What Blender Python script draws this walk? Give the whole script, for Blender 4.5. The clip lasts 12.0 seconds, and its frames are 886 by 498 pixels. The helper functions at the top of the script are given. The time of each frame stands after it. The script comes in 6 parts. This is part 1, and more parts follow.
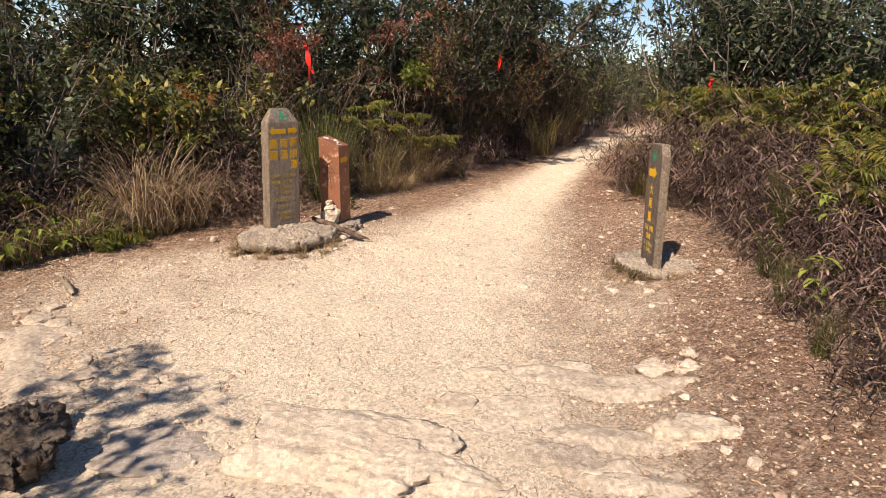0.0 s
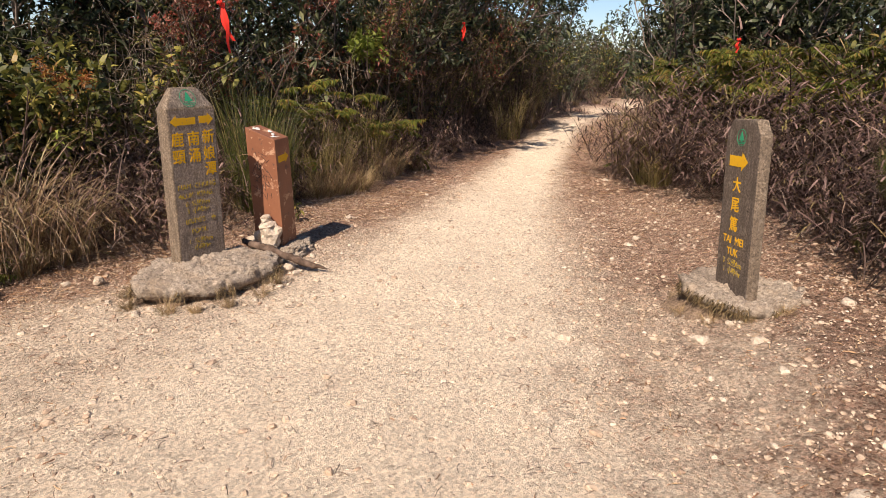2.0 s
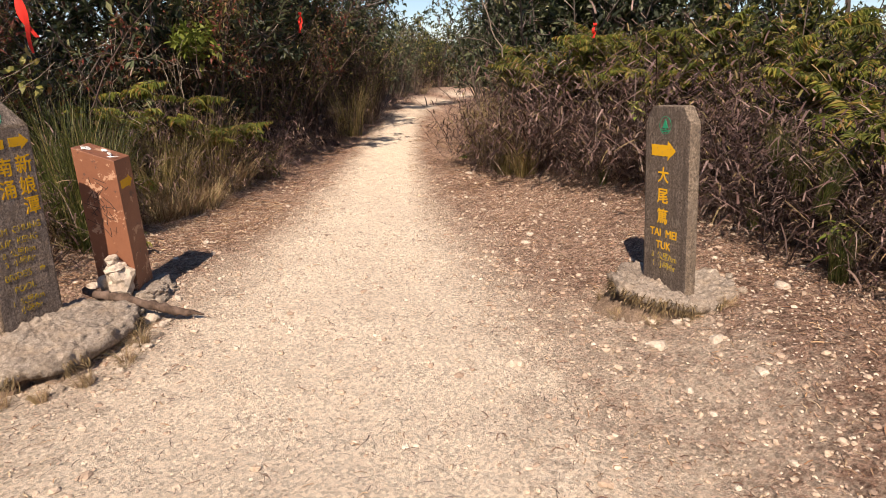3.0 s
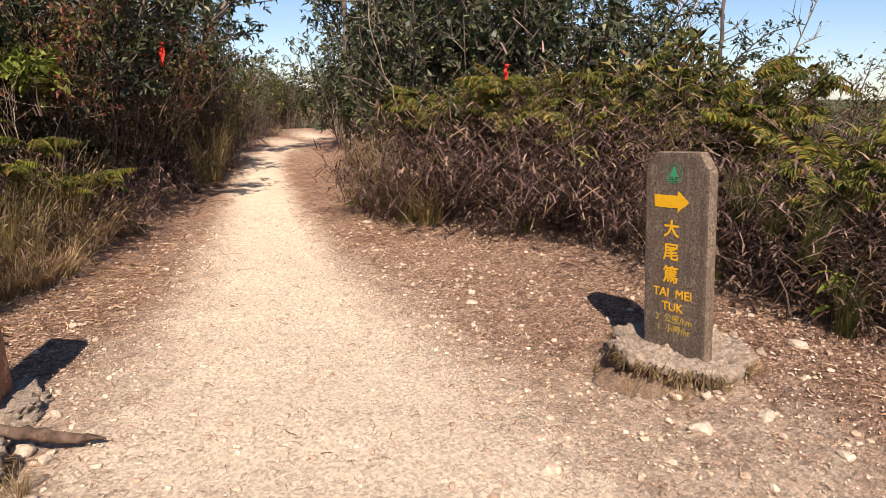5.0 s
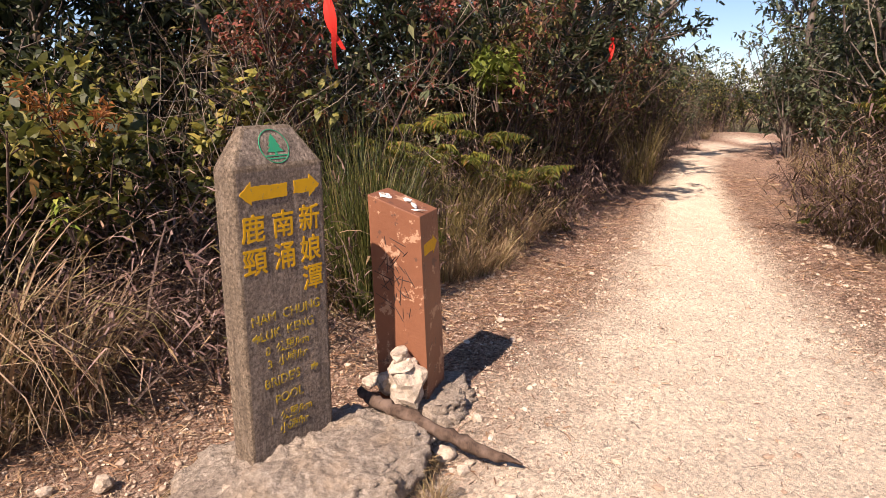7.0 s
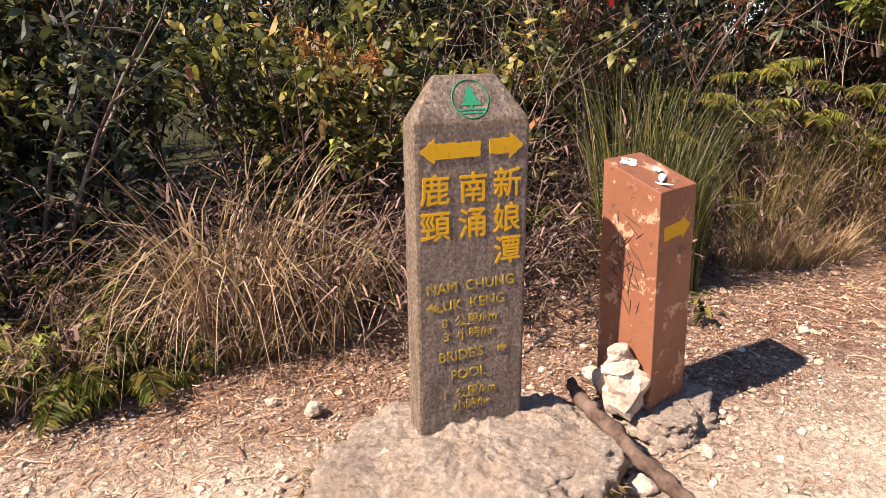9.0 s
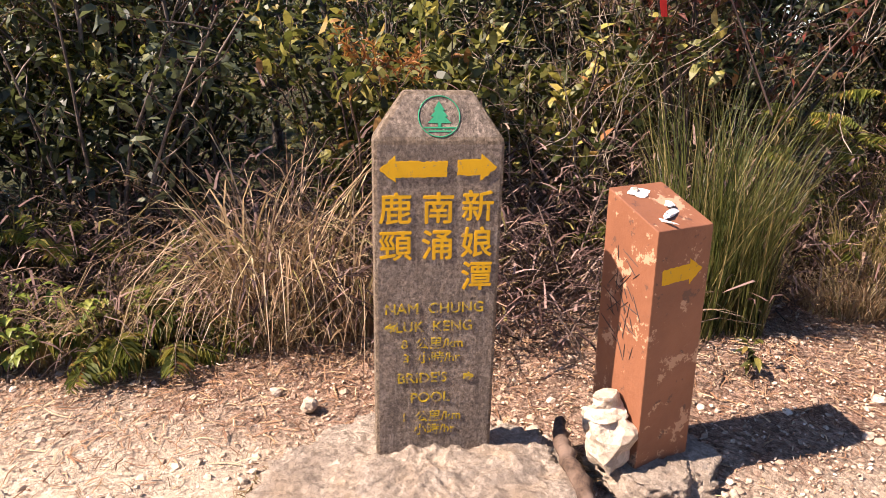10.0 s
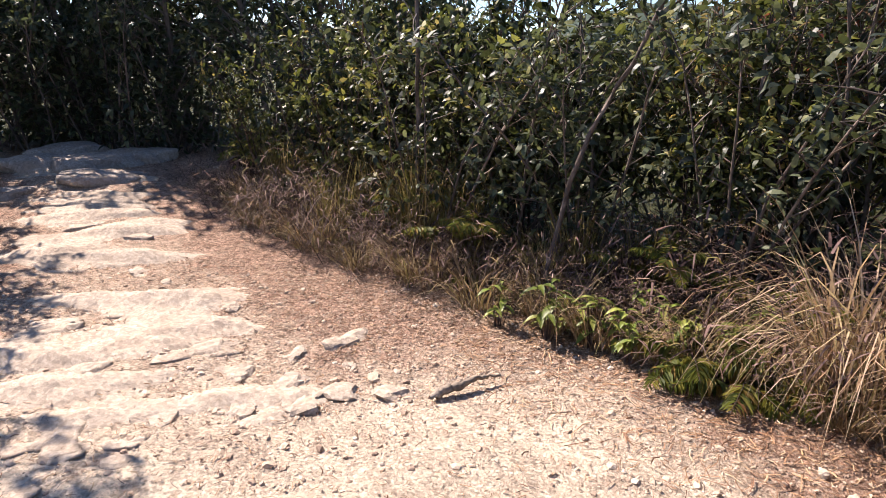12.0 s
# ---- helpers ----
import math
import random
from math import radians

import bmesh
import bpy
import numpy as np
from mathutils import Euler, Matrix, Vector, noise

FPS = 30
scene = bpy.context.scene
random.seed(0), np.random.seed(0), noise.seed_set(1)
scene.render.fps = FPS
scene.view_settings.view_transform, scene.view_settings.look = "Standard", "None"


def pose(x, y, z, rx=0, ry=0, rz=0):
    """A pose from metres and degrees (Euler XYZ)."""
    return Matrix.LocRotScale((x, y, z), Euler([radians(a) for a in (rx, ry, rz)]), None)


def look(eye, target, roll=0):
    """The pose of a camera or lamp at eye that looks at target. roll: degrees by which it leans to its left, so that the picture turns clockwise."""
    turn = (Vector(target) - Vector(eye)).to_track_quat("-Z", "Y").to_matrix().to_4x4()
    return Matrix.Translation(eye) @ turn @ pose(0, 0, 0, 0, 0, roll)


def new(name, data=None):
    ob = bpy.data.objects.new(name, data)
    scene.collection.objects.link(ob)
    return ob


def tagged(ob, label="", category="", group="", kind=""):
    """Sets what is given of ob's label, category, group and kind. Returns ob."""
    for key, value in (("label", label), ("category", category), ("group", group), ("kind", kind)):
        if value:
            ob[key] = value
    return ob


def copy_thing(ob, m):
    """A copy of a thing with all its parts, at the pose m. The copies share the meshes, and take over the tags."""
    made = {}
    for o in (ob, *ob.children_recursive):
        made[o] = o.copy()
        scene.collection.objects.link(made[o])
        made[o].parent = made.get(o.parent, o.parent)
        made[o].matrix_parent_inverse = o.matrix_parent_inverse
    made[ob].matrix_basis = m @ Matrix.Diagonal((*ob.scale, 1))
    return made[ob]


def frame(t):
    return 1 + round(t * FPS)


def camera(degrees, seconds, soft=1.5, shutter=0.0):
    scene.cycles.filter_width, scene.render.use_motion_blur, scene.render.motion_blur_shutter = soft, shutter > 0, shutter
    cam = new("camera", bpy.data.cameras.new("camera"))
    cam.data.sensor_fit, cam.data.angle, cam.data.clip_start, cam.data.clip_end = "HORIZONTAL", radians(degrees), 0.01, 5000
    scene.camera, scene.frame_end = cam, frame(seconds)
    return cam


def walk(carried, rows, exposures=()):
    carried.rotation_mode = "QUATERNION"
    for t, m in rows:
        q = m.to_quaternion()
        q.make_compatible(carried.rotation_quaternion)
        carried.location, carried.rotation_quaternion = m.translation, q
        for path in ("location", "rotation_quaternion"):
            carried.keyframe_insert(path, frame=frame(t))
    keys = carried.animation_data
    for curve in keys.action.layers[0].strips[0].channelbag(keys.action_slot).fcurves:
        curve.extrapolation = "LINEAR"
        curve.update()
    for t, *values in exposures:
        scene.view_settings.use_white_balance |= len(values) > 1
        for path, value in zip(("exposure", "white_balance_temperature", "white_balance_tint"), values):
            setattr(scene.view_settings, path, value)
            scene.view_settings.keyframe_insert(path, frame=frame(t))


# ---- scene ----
cam = camera(68.2, 12.0, soft=0.6)
METRES, EYE, TILT, LEAN, TURN = 6.0, 1.5, 0.0, 0.0, 0.0
ROWS = [
    (0.0, 0.0, 0.0, 0.0, 0.65, -15.03, -2.42),
    (0.5, 0.0014, 0.0774, -0.0034, 0.71, -15.72, -2.0),
    (1.0, -0.0162, 0.1563, -0.0075, -0.05, -15.8, -1.78),
    (1.5, -0.0326, 0.2306, -0.0293, -1.23, -15.85, -1.6),
    (2.0, -0.052, 0.304, -0.0318, -4.95, -16.07, -0.93),
    (2.5, -0.0854, 0.3685, -0.0284, -11.69, -16.43, 0.28),
    (3.0, -0.1141, 0.4177, -0.0323, -21.06, -16.68, 0.79),
    (5.0, -0.1694, 0.5785, -0.0373, -35.22, -13.21, -0.37),
    (5.5, -0.1689, 0.6086, -0.0411, -31.85, -11.92, 0.07),
    (6.0, -0.1725, 0.6391, -0.0433, -23.84, -11.23, 0.36),
    (6.5, -0.1692, 0.6689, -0.044, -12.49, -11.58, 0.43),
    (7.0, -0.1708, 0.6856, -0.0495, -0.03, -13.02, 0.08),
    (7.5, -0.1703, 0.6947, -0.0522, 9.58, -14.82, -0.92),
    (9.5, -0.0746, 0.7989, -0.0445, 37.98, -17.99, 0.19),
    (10.0, -0.0462, 0.8332, -0.037, 45.08, -18.59, -1.25),
    (10.5, -0.0182, 0.857, -0.0337, 54.52, -19.08, -1.99),
    (11.0, 0.0022, 0.8649, -0.0289, 72.09, -19.58, -2.51),
    (11.5, 0.001, 0.8581, -0.0253, 87.16, -18.25, -1.9),
    (12.0, 0.0053, 0.8517, -0.0212, 100.5, -16.44, -1.46),
]
walk(cam, [(t, pose(0, 0, EYE, TILT, LEAN, TURN) @ pose(METRES * x, METRES * y, METRES * z, 90 + pitch, roll, yaw)) for t, x, y, z, yaw, pitch, roll in ROWS],
     [(0.0, 0.70, 6750, 13), (2.5, 0.64, 6700, 15), (5.5, 0.82, 6750, 18), (7.5, 0.98, 6700, 21), (9.5, 1.46, 6700, 20), (10.5, 1.57, 6700, 22), (12.0, 1.43, 6250, 18)])
TRAVEL = Vector((0.43, 0.70, -0.87)).normalized()   # the way the sunlight goes
SUN_ELEV = math.asin(-TRAVEL.z)
SUN_AZ = math.atan2(-TRAVEL.x, -TRAVEL.y)

world = bpy.data.worlds.new("world")
scene.world = world
world.use_nodes = True
wn = world.node_tree
sky = wn.nodes.new("ShaderNodeTexSky")
sky.sky_type = "NISHITA"
sky.sun_disc = False
sky.sun_elevation = SUN_ELEV
sky.sun_rotation = SUN_AZ
sky.air_density, sky.dust_density, sky.ozone_density = 0.9, 0.2, 5.0
wn.nodes["Background"].inputs[1].default_value = 0.078
wn.links.new(sky.outputs[0], wn.nodes["Background"].inputs[0])

sun = new("sun", bpy.data.lights.new("sun", "SUN"))
sun.data.energy, sun.data.angle, sun.data.color = 5.0, radians(0.6), (1.0, 0.885, 0.745)
sun.matrix_world = look((0, 0, 30), Vector((0, 0, 30)) + TRAVEL)

# ---- materials ----


class Nodes:
    """A small shorthand for node materials."""

    def __init__(self, name, rough=0.9, spec=0.3):
        self.mat = bpy.data.materials.new(name)
        self.mat.use_nodes = True
        self.t = self.mat.node_tree
        self.b = self.t.nodes["Principled BSDF"]
        self.b.inputs["Roughness"].default_value = rough
        self.b.inputs["Specular IOR Level"].default_value = spec
        self.coord = self.t.nodes.new("ShaderNodeTexCoord").outputs["Object"]

    def link(self, a, b):
        self.t.links.new(a, b)

    def world_coord(self):
        self.coord = self.t.nodes.new("ShaderNodeNewGeometry").outputs["Position"]

    def noise(self, scale, detail=4.0, rough=0.6, out="Fac", stretch=None):
        n = self.t.nodes.new("ShaderNodeTexNoise")
        n.inputs["Scale"].default_value, n.inputs["Detail"].default_value, n.inputs["Roughness"].default_value = scale, detail, rough
        src = self.coord
        if stretch:
            m = self.t.nodes.new("ShaderNodeMapping")
            m.inputs["Scale"].default_value = stretch
            self.link(src, m.inputs[0])
            src = m.outputs[0]
        self.link(src, n.inputs["Vector"])
        return n.outputs[out]

    def voronoi(self, scale, feature="F1", out="Distance"):
        n = self.t.nodes.new("ShaderNodeTexVoronoi")
        n.feature = feature
        n.inputs["Scale"].default_value = scale
        self.link(self.coord, n.inputs["Vector"])
        return n.outputs[out]

    def ramp(self, fac, stops):
        n = self.t.nodes.new("ShaderNodeValToRGB")
        e = n.color_ramp.elements
        for i, (p, c) in enumerate(stops):
            el = e[i] if i < 2 else e.new(p)
            el.position = p
            el.color = (*c, 1) if not isinstance(c, (int, float)) else (c, c, c, 1)
        self.link(fac, n.inputs[0])
        return n.outputs[0]

    def mix(self, fac, a, b, mode="MIX"):
        n = self.t.nodes.new("ShaderNodeMix")
        n.data_type, n.blend_type = "RGBA", mode
        for sock, v in ((n.inputs[0], fac), (n.inputs[6], a), (n.inputs[7], b)):
            if isinstance(v, (int, float)):
                sock.default_value = v
            elif isinstance(v, tuple):
                sock.default_value = (*v, 1)
            else:
                self.link(v, sock)
        return n.outputs[2]

    def math(self, op, a, b=0.0):
        n = self.t.nodes.new("ShaderNodeMath")
        n.operation = op
        for sock, v in ((n.inputs[0], a), (n.inputs[1], b)):
            if isinstance(v, (int, float)):
                sock.default_value = v
            else:
                self.link(v, sock)
        return n.outputs[0]

    def attr(self, name):
        n = self.t.nodes.new("ShaderNodeAttribute")
        n.attribute_name = name
        return n.outputs["Fac"]

    def island(self):
        return self.t.nodes.new("ShaderNodeNewGeometry").outputs["Random Per Island"]

    def object_random(self):
        return self.t.nodes.new("ShaderNodeObjectInfo").outputs["Random"]

    def bump(self, height, strength=0.5, distance=0.02):
        n = self.t.nodes.new("ShaderNodeBump")
        n.inputs["Strength"].default_value, n.inputs["Distance"].default_value = strength, distance
        self.link(height, n.inputs["Height"])
        self.link(n.outputs[0], self.b.inputs["Normal"])

    def color(self, c):
        self.link(c, self.b.inputs["Base Color"])
        return self.mat


def foliage(name, stops, rough=0.5, spec=0.35, through_light=0.34, tone=0.4):
    """Leaf material: each leaf takes its own colour from the stops; light passes through in part."""
    n = Nodes(name, rough, spec)
    c = n.ramp(n.island(), stops)
    o = n.ramp(n.object_random(), [(0.0, 1 - tone), (1.0, 1.0 + tone * 0.3)])
    c = n.mix(1.0, c, o, "MULTIPLY")
    g = n.ramp(n.noise(60, 2), [(0.3, 0.75), (0.7, 1.1)])
    c = n.mix(1.0, c, g, "MULTIPLY")
    n.color(c)
    tr = n.t.nodes.new("ShaderNodeBsdfTranslucent")
    n.link(n.mix(0.12, c, (0.33, 0.38, 0.06)), tr.inputs[0])
    ms = n.t.nodes.new("ShaderNodeMixShader")
    ms.inputs[0].default_value = through_light
    n.link(n.b.outputs[0], ms.inputs[1])
    n.link(tr.outputs[0], ms.inputs[2])
    n.link(ms.outputs[0], n.t.nodes["Material Output"].inputs[0])
    return n.mat


def mat_ground():
    n = Nodes("trail_earth", 0.95, 0.12)
    n.world_coord()
    path, wild = n.attr("worn"), n.attr("wild")
    big, mid, fine, grit = n.noise(0.9, 4), n.noise(6, 5), n.noise(55, 6, 0.75), n.noise(210, 5, 0.8)
    stones = n.voronoi(60)
    sand = n.ramp(fine, [(0.25, (0.57, 0.44, 0.32)), (0.45, (0.69, 0.56, 0.42)), (0.70, (0.80, 0.68, 0.53))])
    sand = n.mix(n.ramp(mid, [(0.45, 0.0), (0.7, 0.25)]), sand, (0.56, 0.42, 0.30))
    sand = n.mix(n.ramp(grit, [(0.35, 0.9), (0.42, 0.0)]), sand, (0.24, 0.16, 0.105))
    sand = n.mix(n.ramp(n.noise(90, 5, 0.8), [(0.33, 0.6), (0.41, 0.0)]), sand, (0.33, 0.23, 0.155))
    sand = n.mix(n.ramp(n.noise(23, 6, 0.8), [(0.33, 0.6), (0.40, 0.0)]), sand, (0.36, 0.25, 0.17))
    sand = n.mix(n.ramp(stones, [(0.0, 0.4), (0.30, 0.0)]), sand, (0.70, 0.59, 0.46))
    needles = n.noise(60, 6, 0.8, stretch=(1.0, 2.0, 1.0))
    litter = n.ramp(needles, [(0.36, (0.11, 0.058, 0.041)), (0.44, (0.31, 0.18, 0.125)), (0.53, (0.49, 0.33, 0.235)), (0.62, (0.67, 0.51, 0.385))])
    litter = n.mix(n.ramp(grit, [(0.37, 0.8), (0.46, 0.0)]), litter, (0.085, 0.046, 0.03))
    litter = n.mix(n.ramp(n.voronoi(31), [(0.0, 0.7), (0.17, 0.5), (0.24, 0.0)]), litter, (0.58, 0.45, 0.34))
    litter = n.mix(n.ramp(big, [(0.42, 0.0), (0.62, 0.5)]), litter, n.ramp(fine, [(0.35, (0.19, 0.095, 0.06)), (0.65, (0.40, 0.24, 0.165))]))
    cells, cells2 = n.voronoi(75, "F1", "Color"), n.voronoi(34, "F1", "Color")
    grain = n.ramp(cells, [(0.15, 0.5), (0.5, 1.08), (0.85, 1.5)])
    chips = n.ramp(cells2, [(0.2, 0.66), (0.5, 1.05), (0.8, 1.4)])
    litter = n.mix(n.ramp(n.noise(9, 6, 0.8), [(0.40, 0.55), (0.50, 0.0)]), litter, (0.14, 0.074, 0.048))
    litter = n.mix(n.ramp(n.noise(14, 6, 0.8), [(0.54, 0.0), (0.64, 0.5)]), litter, (0.56, 0.40, 0.29))
    litter = n.mix(0.8, litter, grain, "MULTIPLY")
    litter = n.mix(0.7, litter, chips, "MULTIPLY")
    sand = n.mix(0.5, sand, grain, "MULTIPLY")
    edge = n.math("ADD", path, n.math("MULTIPLY", n.math("SUBTRACT", mid, 0.5), 1.1))
    edge = n.math("ADD", edge, n.math("MULTIPLY", n.math("SUBTRACT", fine, 0.5), 1.3))
    k = n.ramp(edge, [(0.16, 0.0), (0.9, 1.0)])
    c = n.mix(k, litter, sand)
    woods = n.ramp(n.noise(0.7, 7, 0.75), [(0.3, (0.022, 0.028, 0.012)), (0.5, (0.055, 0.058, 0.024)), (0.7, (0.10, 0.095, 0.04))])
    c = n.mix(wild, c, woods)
    h = n.math("MULTIPLY", n.math("SUBTRACT", n.math("ADD", needles, n.math("MULTIPLY", grit, 0.5)), n.math("MULTIPLY", stones, 0.4)), n.math("SUBTRACT", 1.25, k))
    h = n.math("ADD", h, n.math("MULTIPLY", grit, 0.35))
    n.bump(h, 1.0, 0.021)
    return n.color(c)


def mat_rock(name, dark, light, stain, scale=1.0, bump=0.7):
    n = Nodes(name, 0.92, 0.2)
    n.world_coord()
    a, b, s = n.noise(5 * scale, 6, 0.65), n.noise(38 * scale, 6, 0.75), n.noise(2.2 * scale, 5, 0.6)
    c = n.ramp(b, [(0.28, dark), (0.52, tuple((x + y) / 2 for x, y in zip(dark, light))), (0.72, light)])
    c = n.mix(n.ramp(a, [(0.5, 0.0), (0.68, 0.75)]), c, stain)
    c = n.mix(n.ramp(s, [(0.52, 0.0), (0.62, 0.5)]), c, dark)
    g = n.noise(120 * scale, 4, 0.8)
    cells = n.voronoi(42 * scale, "F1", "Color")
    c = n.mix(0.55, c, n.ramp(cells, [(0.15, 0.6), (0.5, 1.0), (0.85, 1.3)]), "MULTIPLY")
    c = n.mix(n.ramp(g, [(0.34, 0.6), (0.44, 0.0)]), c, tuple(x * 0.6 for x in dark))
    n.bump(n.math("ADD", n.math("MULTIPLY", a, 0.8), n.math("ADD", n.math("MULTIPLY", b, 0.8), n.math("ADD", n.math("MULTIPLY", g, 0.3), n.math("MULTIPLY", n.noise(16 * scale, 4), 0.7)))), bump, 0.022)
    return n.color(c)


def mat_concrete_post(name, base, dark, moss):
    n = Nodes(name, 0.93, 0.12)
    a, b, s, k = n.noise(6, 6, 0.72), n.noise(80, 6, 0.85), n.noise(34, 6, 0.8, stretch=(1, 1, 0.4)), n.voronoi(110, "F1", "Color")
    c = n.ramp(b, [(0.36, tuple(x * 0.3 for x in base)), (0.46, tuple(x * 0.85 for x in base)), (0.55, tuple(x * 1.2 for x in base)), (0.66, tuple(min(x * 1.95, 0.8) for x in base))])
    c = n.mix(0.5, c, n.ramp(k, [(0.2, 0.5), (0.5, 1.0), (0.8, 1.5)]), "MULTIPLY")
    streak = n.noise(26, 5, 0.7, stretch=(1, 1, 0.10))
    c = n.mix(n.ramp(streak, [(0.50, 0.0), (0.62, 0.6)]), c, dark)
    c = n.mix(n.ramp(a, [(0.45, 0.0), (0.62, 0.7)]), c, n.mix(n.ramp(b, [(0.42, 0.0), (0.58, 1.0)]), dark, base))
    c = n.mix(n.ramp(s, [(0.54, 0.0), (0.60, 0.6)]), c, moss)
    n.bump(n.math("ADD", b, n.math("MULTIPLY", a, 0.8)), 0.9, 0.014)
    return n.color(c)


def mat_rust_paint():
    n = Nodes("brown_paint", 0.55, 0.4)
    a, b = n.noise(9, 6, 0.75), n.noise(3, 4)
    c = n.ramp(b, [(0.3, (0.185, 0.072, 0.036)), (0.7, (0.265, 0.108, 0.054))])
    c = n.mix(n.ramp(n.noise(40, 5, 0.7), [(0.5, 0.0), (0.75, 0.3)]), c, (0.16, 0.06, 0.03))
    c = n.mix(n.ramp(a, [(0.562, 0.0), (0.585, 0.9)]), c, (0.46, 0.27, 0.165))
    c = n.mix(n.ramp(n.noise(17, 6, 0.7), [(0.61, 0.0), (0.63, 0.8)]), c, (0.10, 0.05, 0.035))
    n.bump(n.math("ADD", a, n.math("MULTIPLY", n.noise(60, 4), 0.3)), 0.35, 0.01)
    return n.color(c)


def mat_paint(name, col, under, wear=0.6):
    n = Nodes(name, 0.75, 0.3)
    a, b = n.noise(55, 6, 0.8), n.noise(14, 4)
    c = n.mix(n.ramp(b, [(0.3, 0.0), (0.8, 0.4)]), col, tuple(x * 0.75 for x in col))
    c = n.mix(n.ramp(a, [(wear, 0.0), (wear + 0.06, 1.0)]), c, under)
    n.bump(a, 0.3, 0.006)
    return n.color(c)


def mat_bark(name, dark, light, scale=1.0):
    n = Nodes(name, 0.9, 0.2)
    a = n.noise(22 * scale, 6, 0.7, stretch=(1, 1, 0.3))
    c = n.ramp(a, [(0.3, dark), (0.7, light)])
    c = n.mix(n.ramp(n.noise(5, 4), [(0.5, 0.0), (0.62, 0.6)]), c, tuple(min(1, x * 1.4 + 0.03) for x in light))
    o = n.ramp(n.object_random(), [(0.0, 0.75), (1.0, 1.15)])
    n.bump(a, 0.6, 0.015)
    return n.color(n.mix(1.0, c, o, "MULTIPLY"))


def mat_stems(name, stops):
    n = Nodes(name, 0.85, 0.25)
    c = n.ramp(n.island(), stops)
    g = n.ramp(n.noise(50, 3), [(0.3, 0.7), (0.7, 1.15)])
    return n.color(n.mix(1.0, c, g, "MULTIPLY"))


M_GROUND = mat_ground()
M_SLAB = mat_rock("pale_limestone", (0.41, 0.32, 0.235), (0.68, 0.58, 0.465), (0.55, 0.43, 0.32))
M_TRAILROCK = mat_rock("weathered_trail_rock", (0.25, 0.20, 0.165), (0.54, 0.465, 0.39), (0.42, 0.32, 0.23))
M_LEDGE = mat_rock("worn_ledge_rock", (0.31, 0.24, 0.18), (0.60, 0.505, 0.40), (0.46, 0.355, 0.26))
M_DARKROCK = mat_rock("dark_rock", (0.055, 0.040, 0.030), (0.23, 0.185, 0.15), (0.12, 0.075, 0.045), 1.4, 1.0)
M_SOIL = mat_rock("crumbly_soil", (0.16, 0.10, 0.065), (0.46, 0.34, 0.24), (0.30, 0.20, 0.13), 2.2, 1.0)
M_FOOTING = mat_rock("footing_concrete", (0.21, 0.16, 0.12), (0.62, 0.52, 0.415), (0.46, 0.345, 0.24), 1.5, 1.0)
M_PEBBLE = mat_stems("pebbles", [(0.0, (0.30, 0.21, 0.15)), (0.4, (0.47, 0.35, 0.25)), (0.85, (0.52, 0.405, 0.30)), (1.0, (0.62, 0.52, 0.41))])
M_POST_GREY = mat_concrete_post("aggregate_concrete", (0.275, 0.218, 0.172), (0.105, 0.084, 0.07), (0.40, 0.33, 0.265))
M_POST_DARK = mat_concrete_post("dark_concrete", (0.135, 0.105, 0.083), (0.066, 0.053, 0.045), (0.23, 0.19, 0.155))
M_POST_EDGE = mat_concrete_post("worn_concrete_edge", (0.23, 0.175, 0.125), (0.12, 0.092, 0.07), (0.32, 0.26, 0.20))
M_RUST = mat_rust_paint()
M_WHITE = mat_paint("flaked_white", (0.72, 0.70, 0.66), (0.34, 0.20, 0.14), 0.58)
M_YELLOW = mat_paint("yellow_paint", (0.66, 0.365, 0.008), (0.27, 0.20, 0.09), 0.585)
M_YELLOW_WORN = mat_paint("worn_yellow_paint", (0.47, 0.325, 0.015), (0.22, 0.17, 0.11), 0.485)
M_GREEN = mat_paint("green_paint", (0.02, 0.26, 0.13), (0.15, 0.15, 0.12), 0.62)
M_SCRATCH = mat_paint("scratched_metal", (0.05, 0.035, 0.03), (0.12, 0.06, 0.04), 0.6)
M_BARK = mat_bark("bark", (0.055, 0.042, 0.034), (0.17, 0.135, 0.11))
M_BARK_PALE = mat_bark("pale_bark", (0.15, 0.115, 0.085), (0.36, 0.29, 0.22))
M_STICK = mat_bark("dead_wood", (0.035, 0.023, 0.017), (0.13, 0.085, 0.06), 2.0)
M_RIBBON = mat_paint("red_ribbon", (0.72, 0.035, 0.02), (0.66, 0.06, 0.02), 0.7)

GREENS = [(0.0, (0.022, 0.030, 0.010)), (0.35, (0.058, 0.072, 0.020)), (0.62, (0.135, 0.152, 0.036)), (0.85, (0.32, 0.31, 0.075)), (1.0, (0.54, 0.40, 0.12))]
DARKS = [(0.0, (0.018, 0.025, 0.013)), (0.45, (0.048, 0.062, 0.032)), (0.75, (0.105, 0.125, 0.062)), (0.92, (0.22, 0.24, 0.12)), (1.0, (0.36, 0.34, 0.17))]
MIXED = [(0.0, (0.020, 0.024, 0.008)), (0.3, (0.058, 0.062, 0.018)), (0.5, (0.095, 0.066, 0.030)), (0.7, (0.155, 0.092, 0.058)), (0.86, (0.30, 0.20, 0.11)), (1.0, (0.36, 0.35, 0.08))]
REDS = [(0.0, (0.30, 0.060, 0.042)), (0.2, (0.22, 0.08, 0.055)), (0.4, (0.10, 0.055, 0.035)), (0.65, (0.06, 0.065, 0.018)), (0.88, (0.19, 0.18, 0.05)), (1.0, (0.42, 0.22, 0.12))]
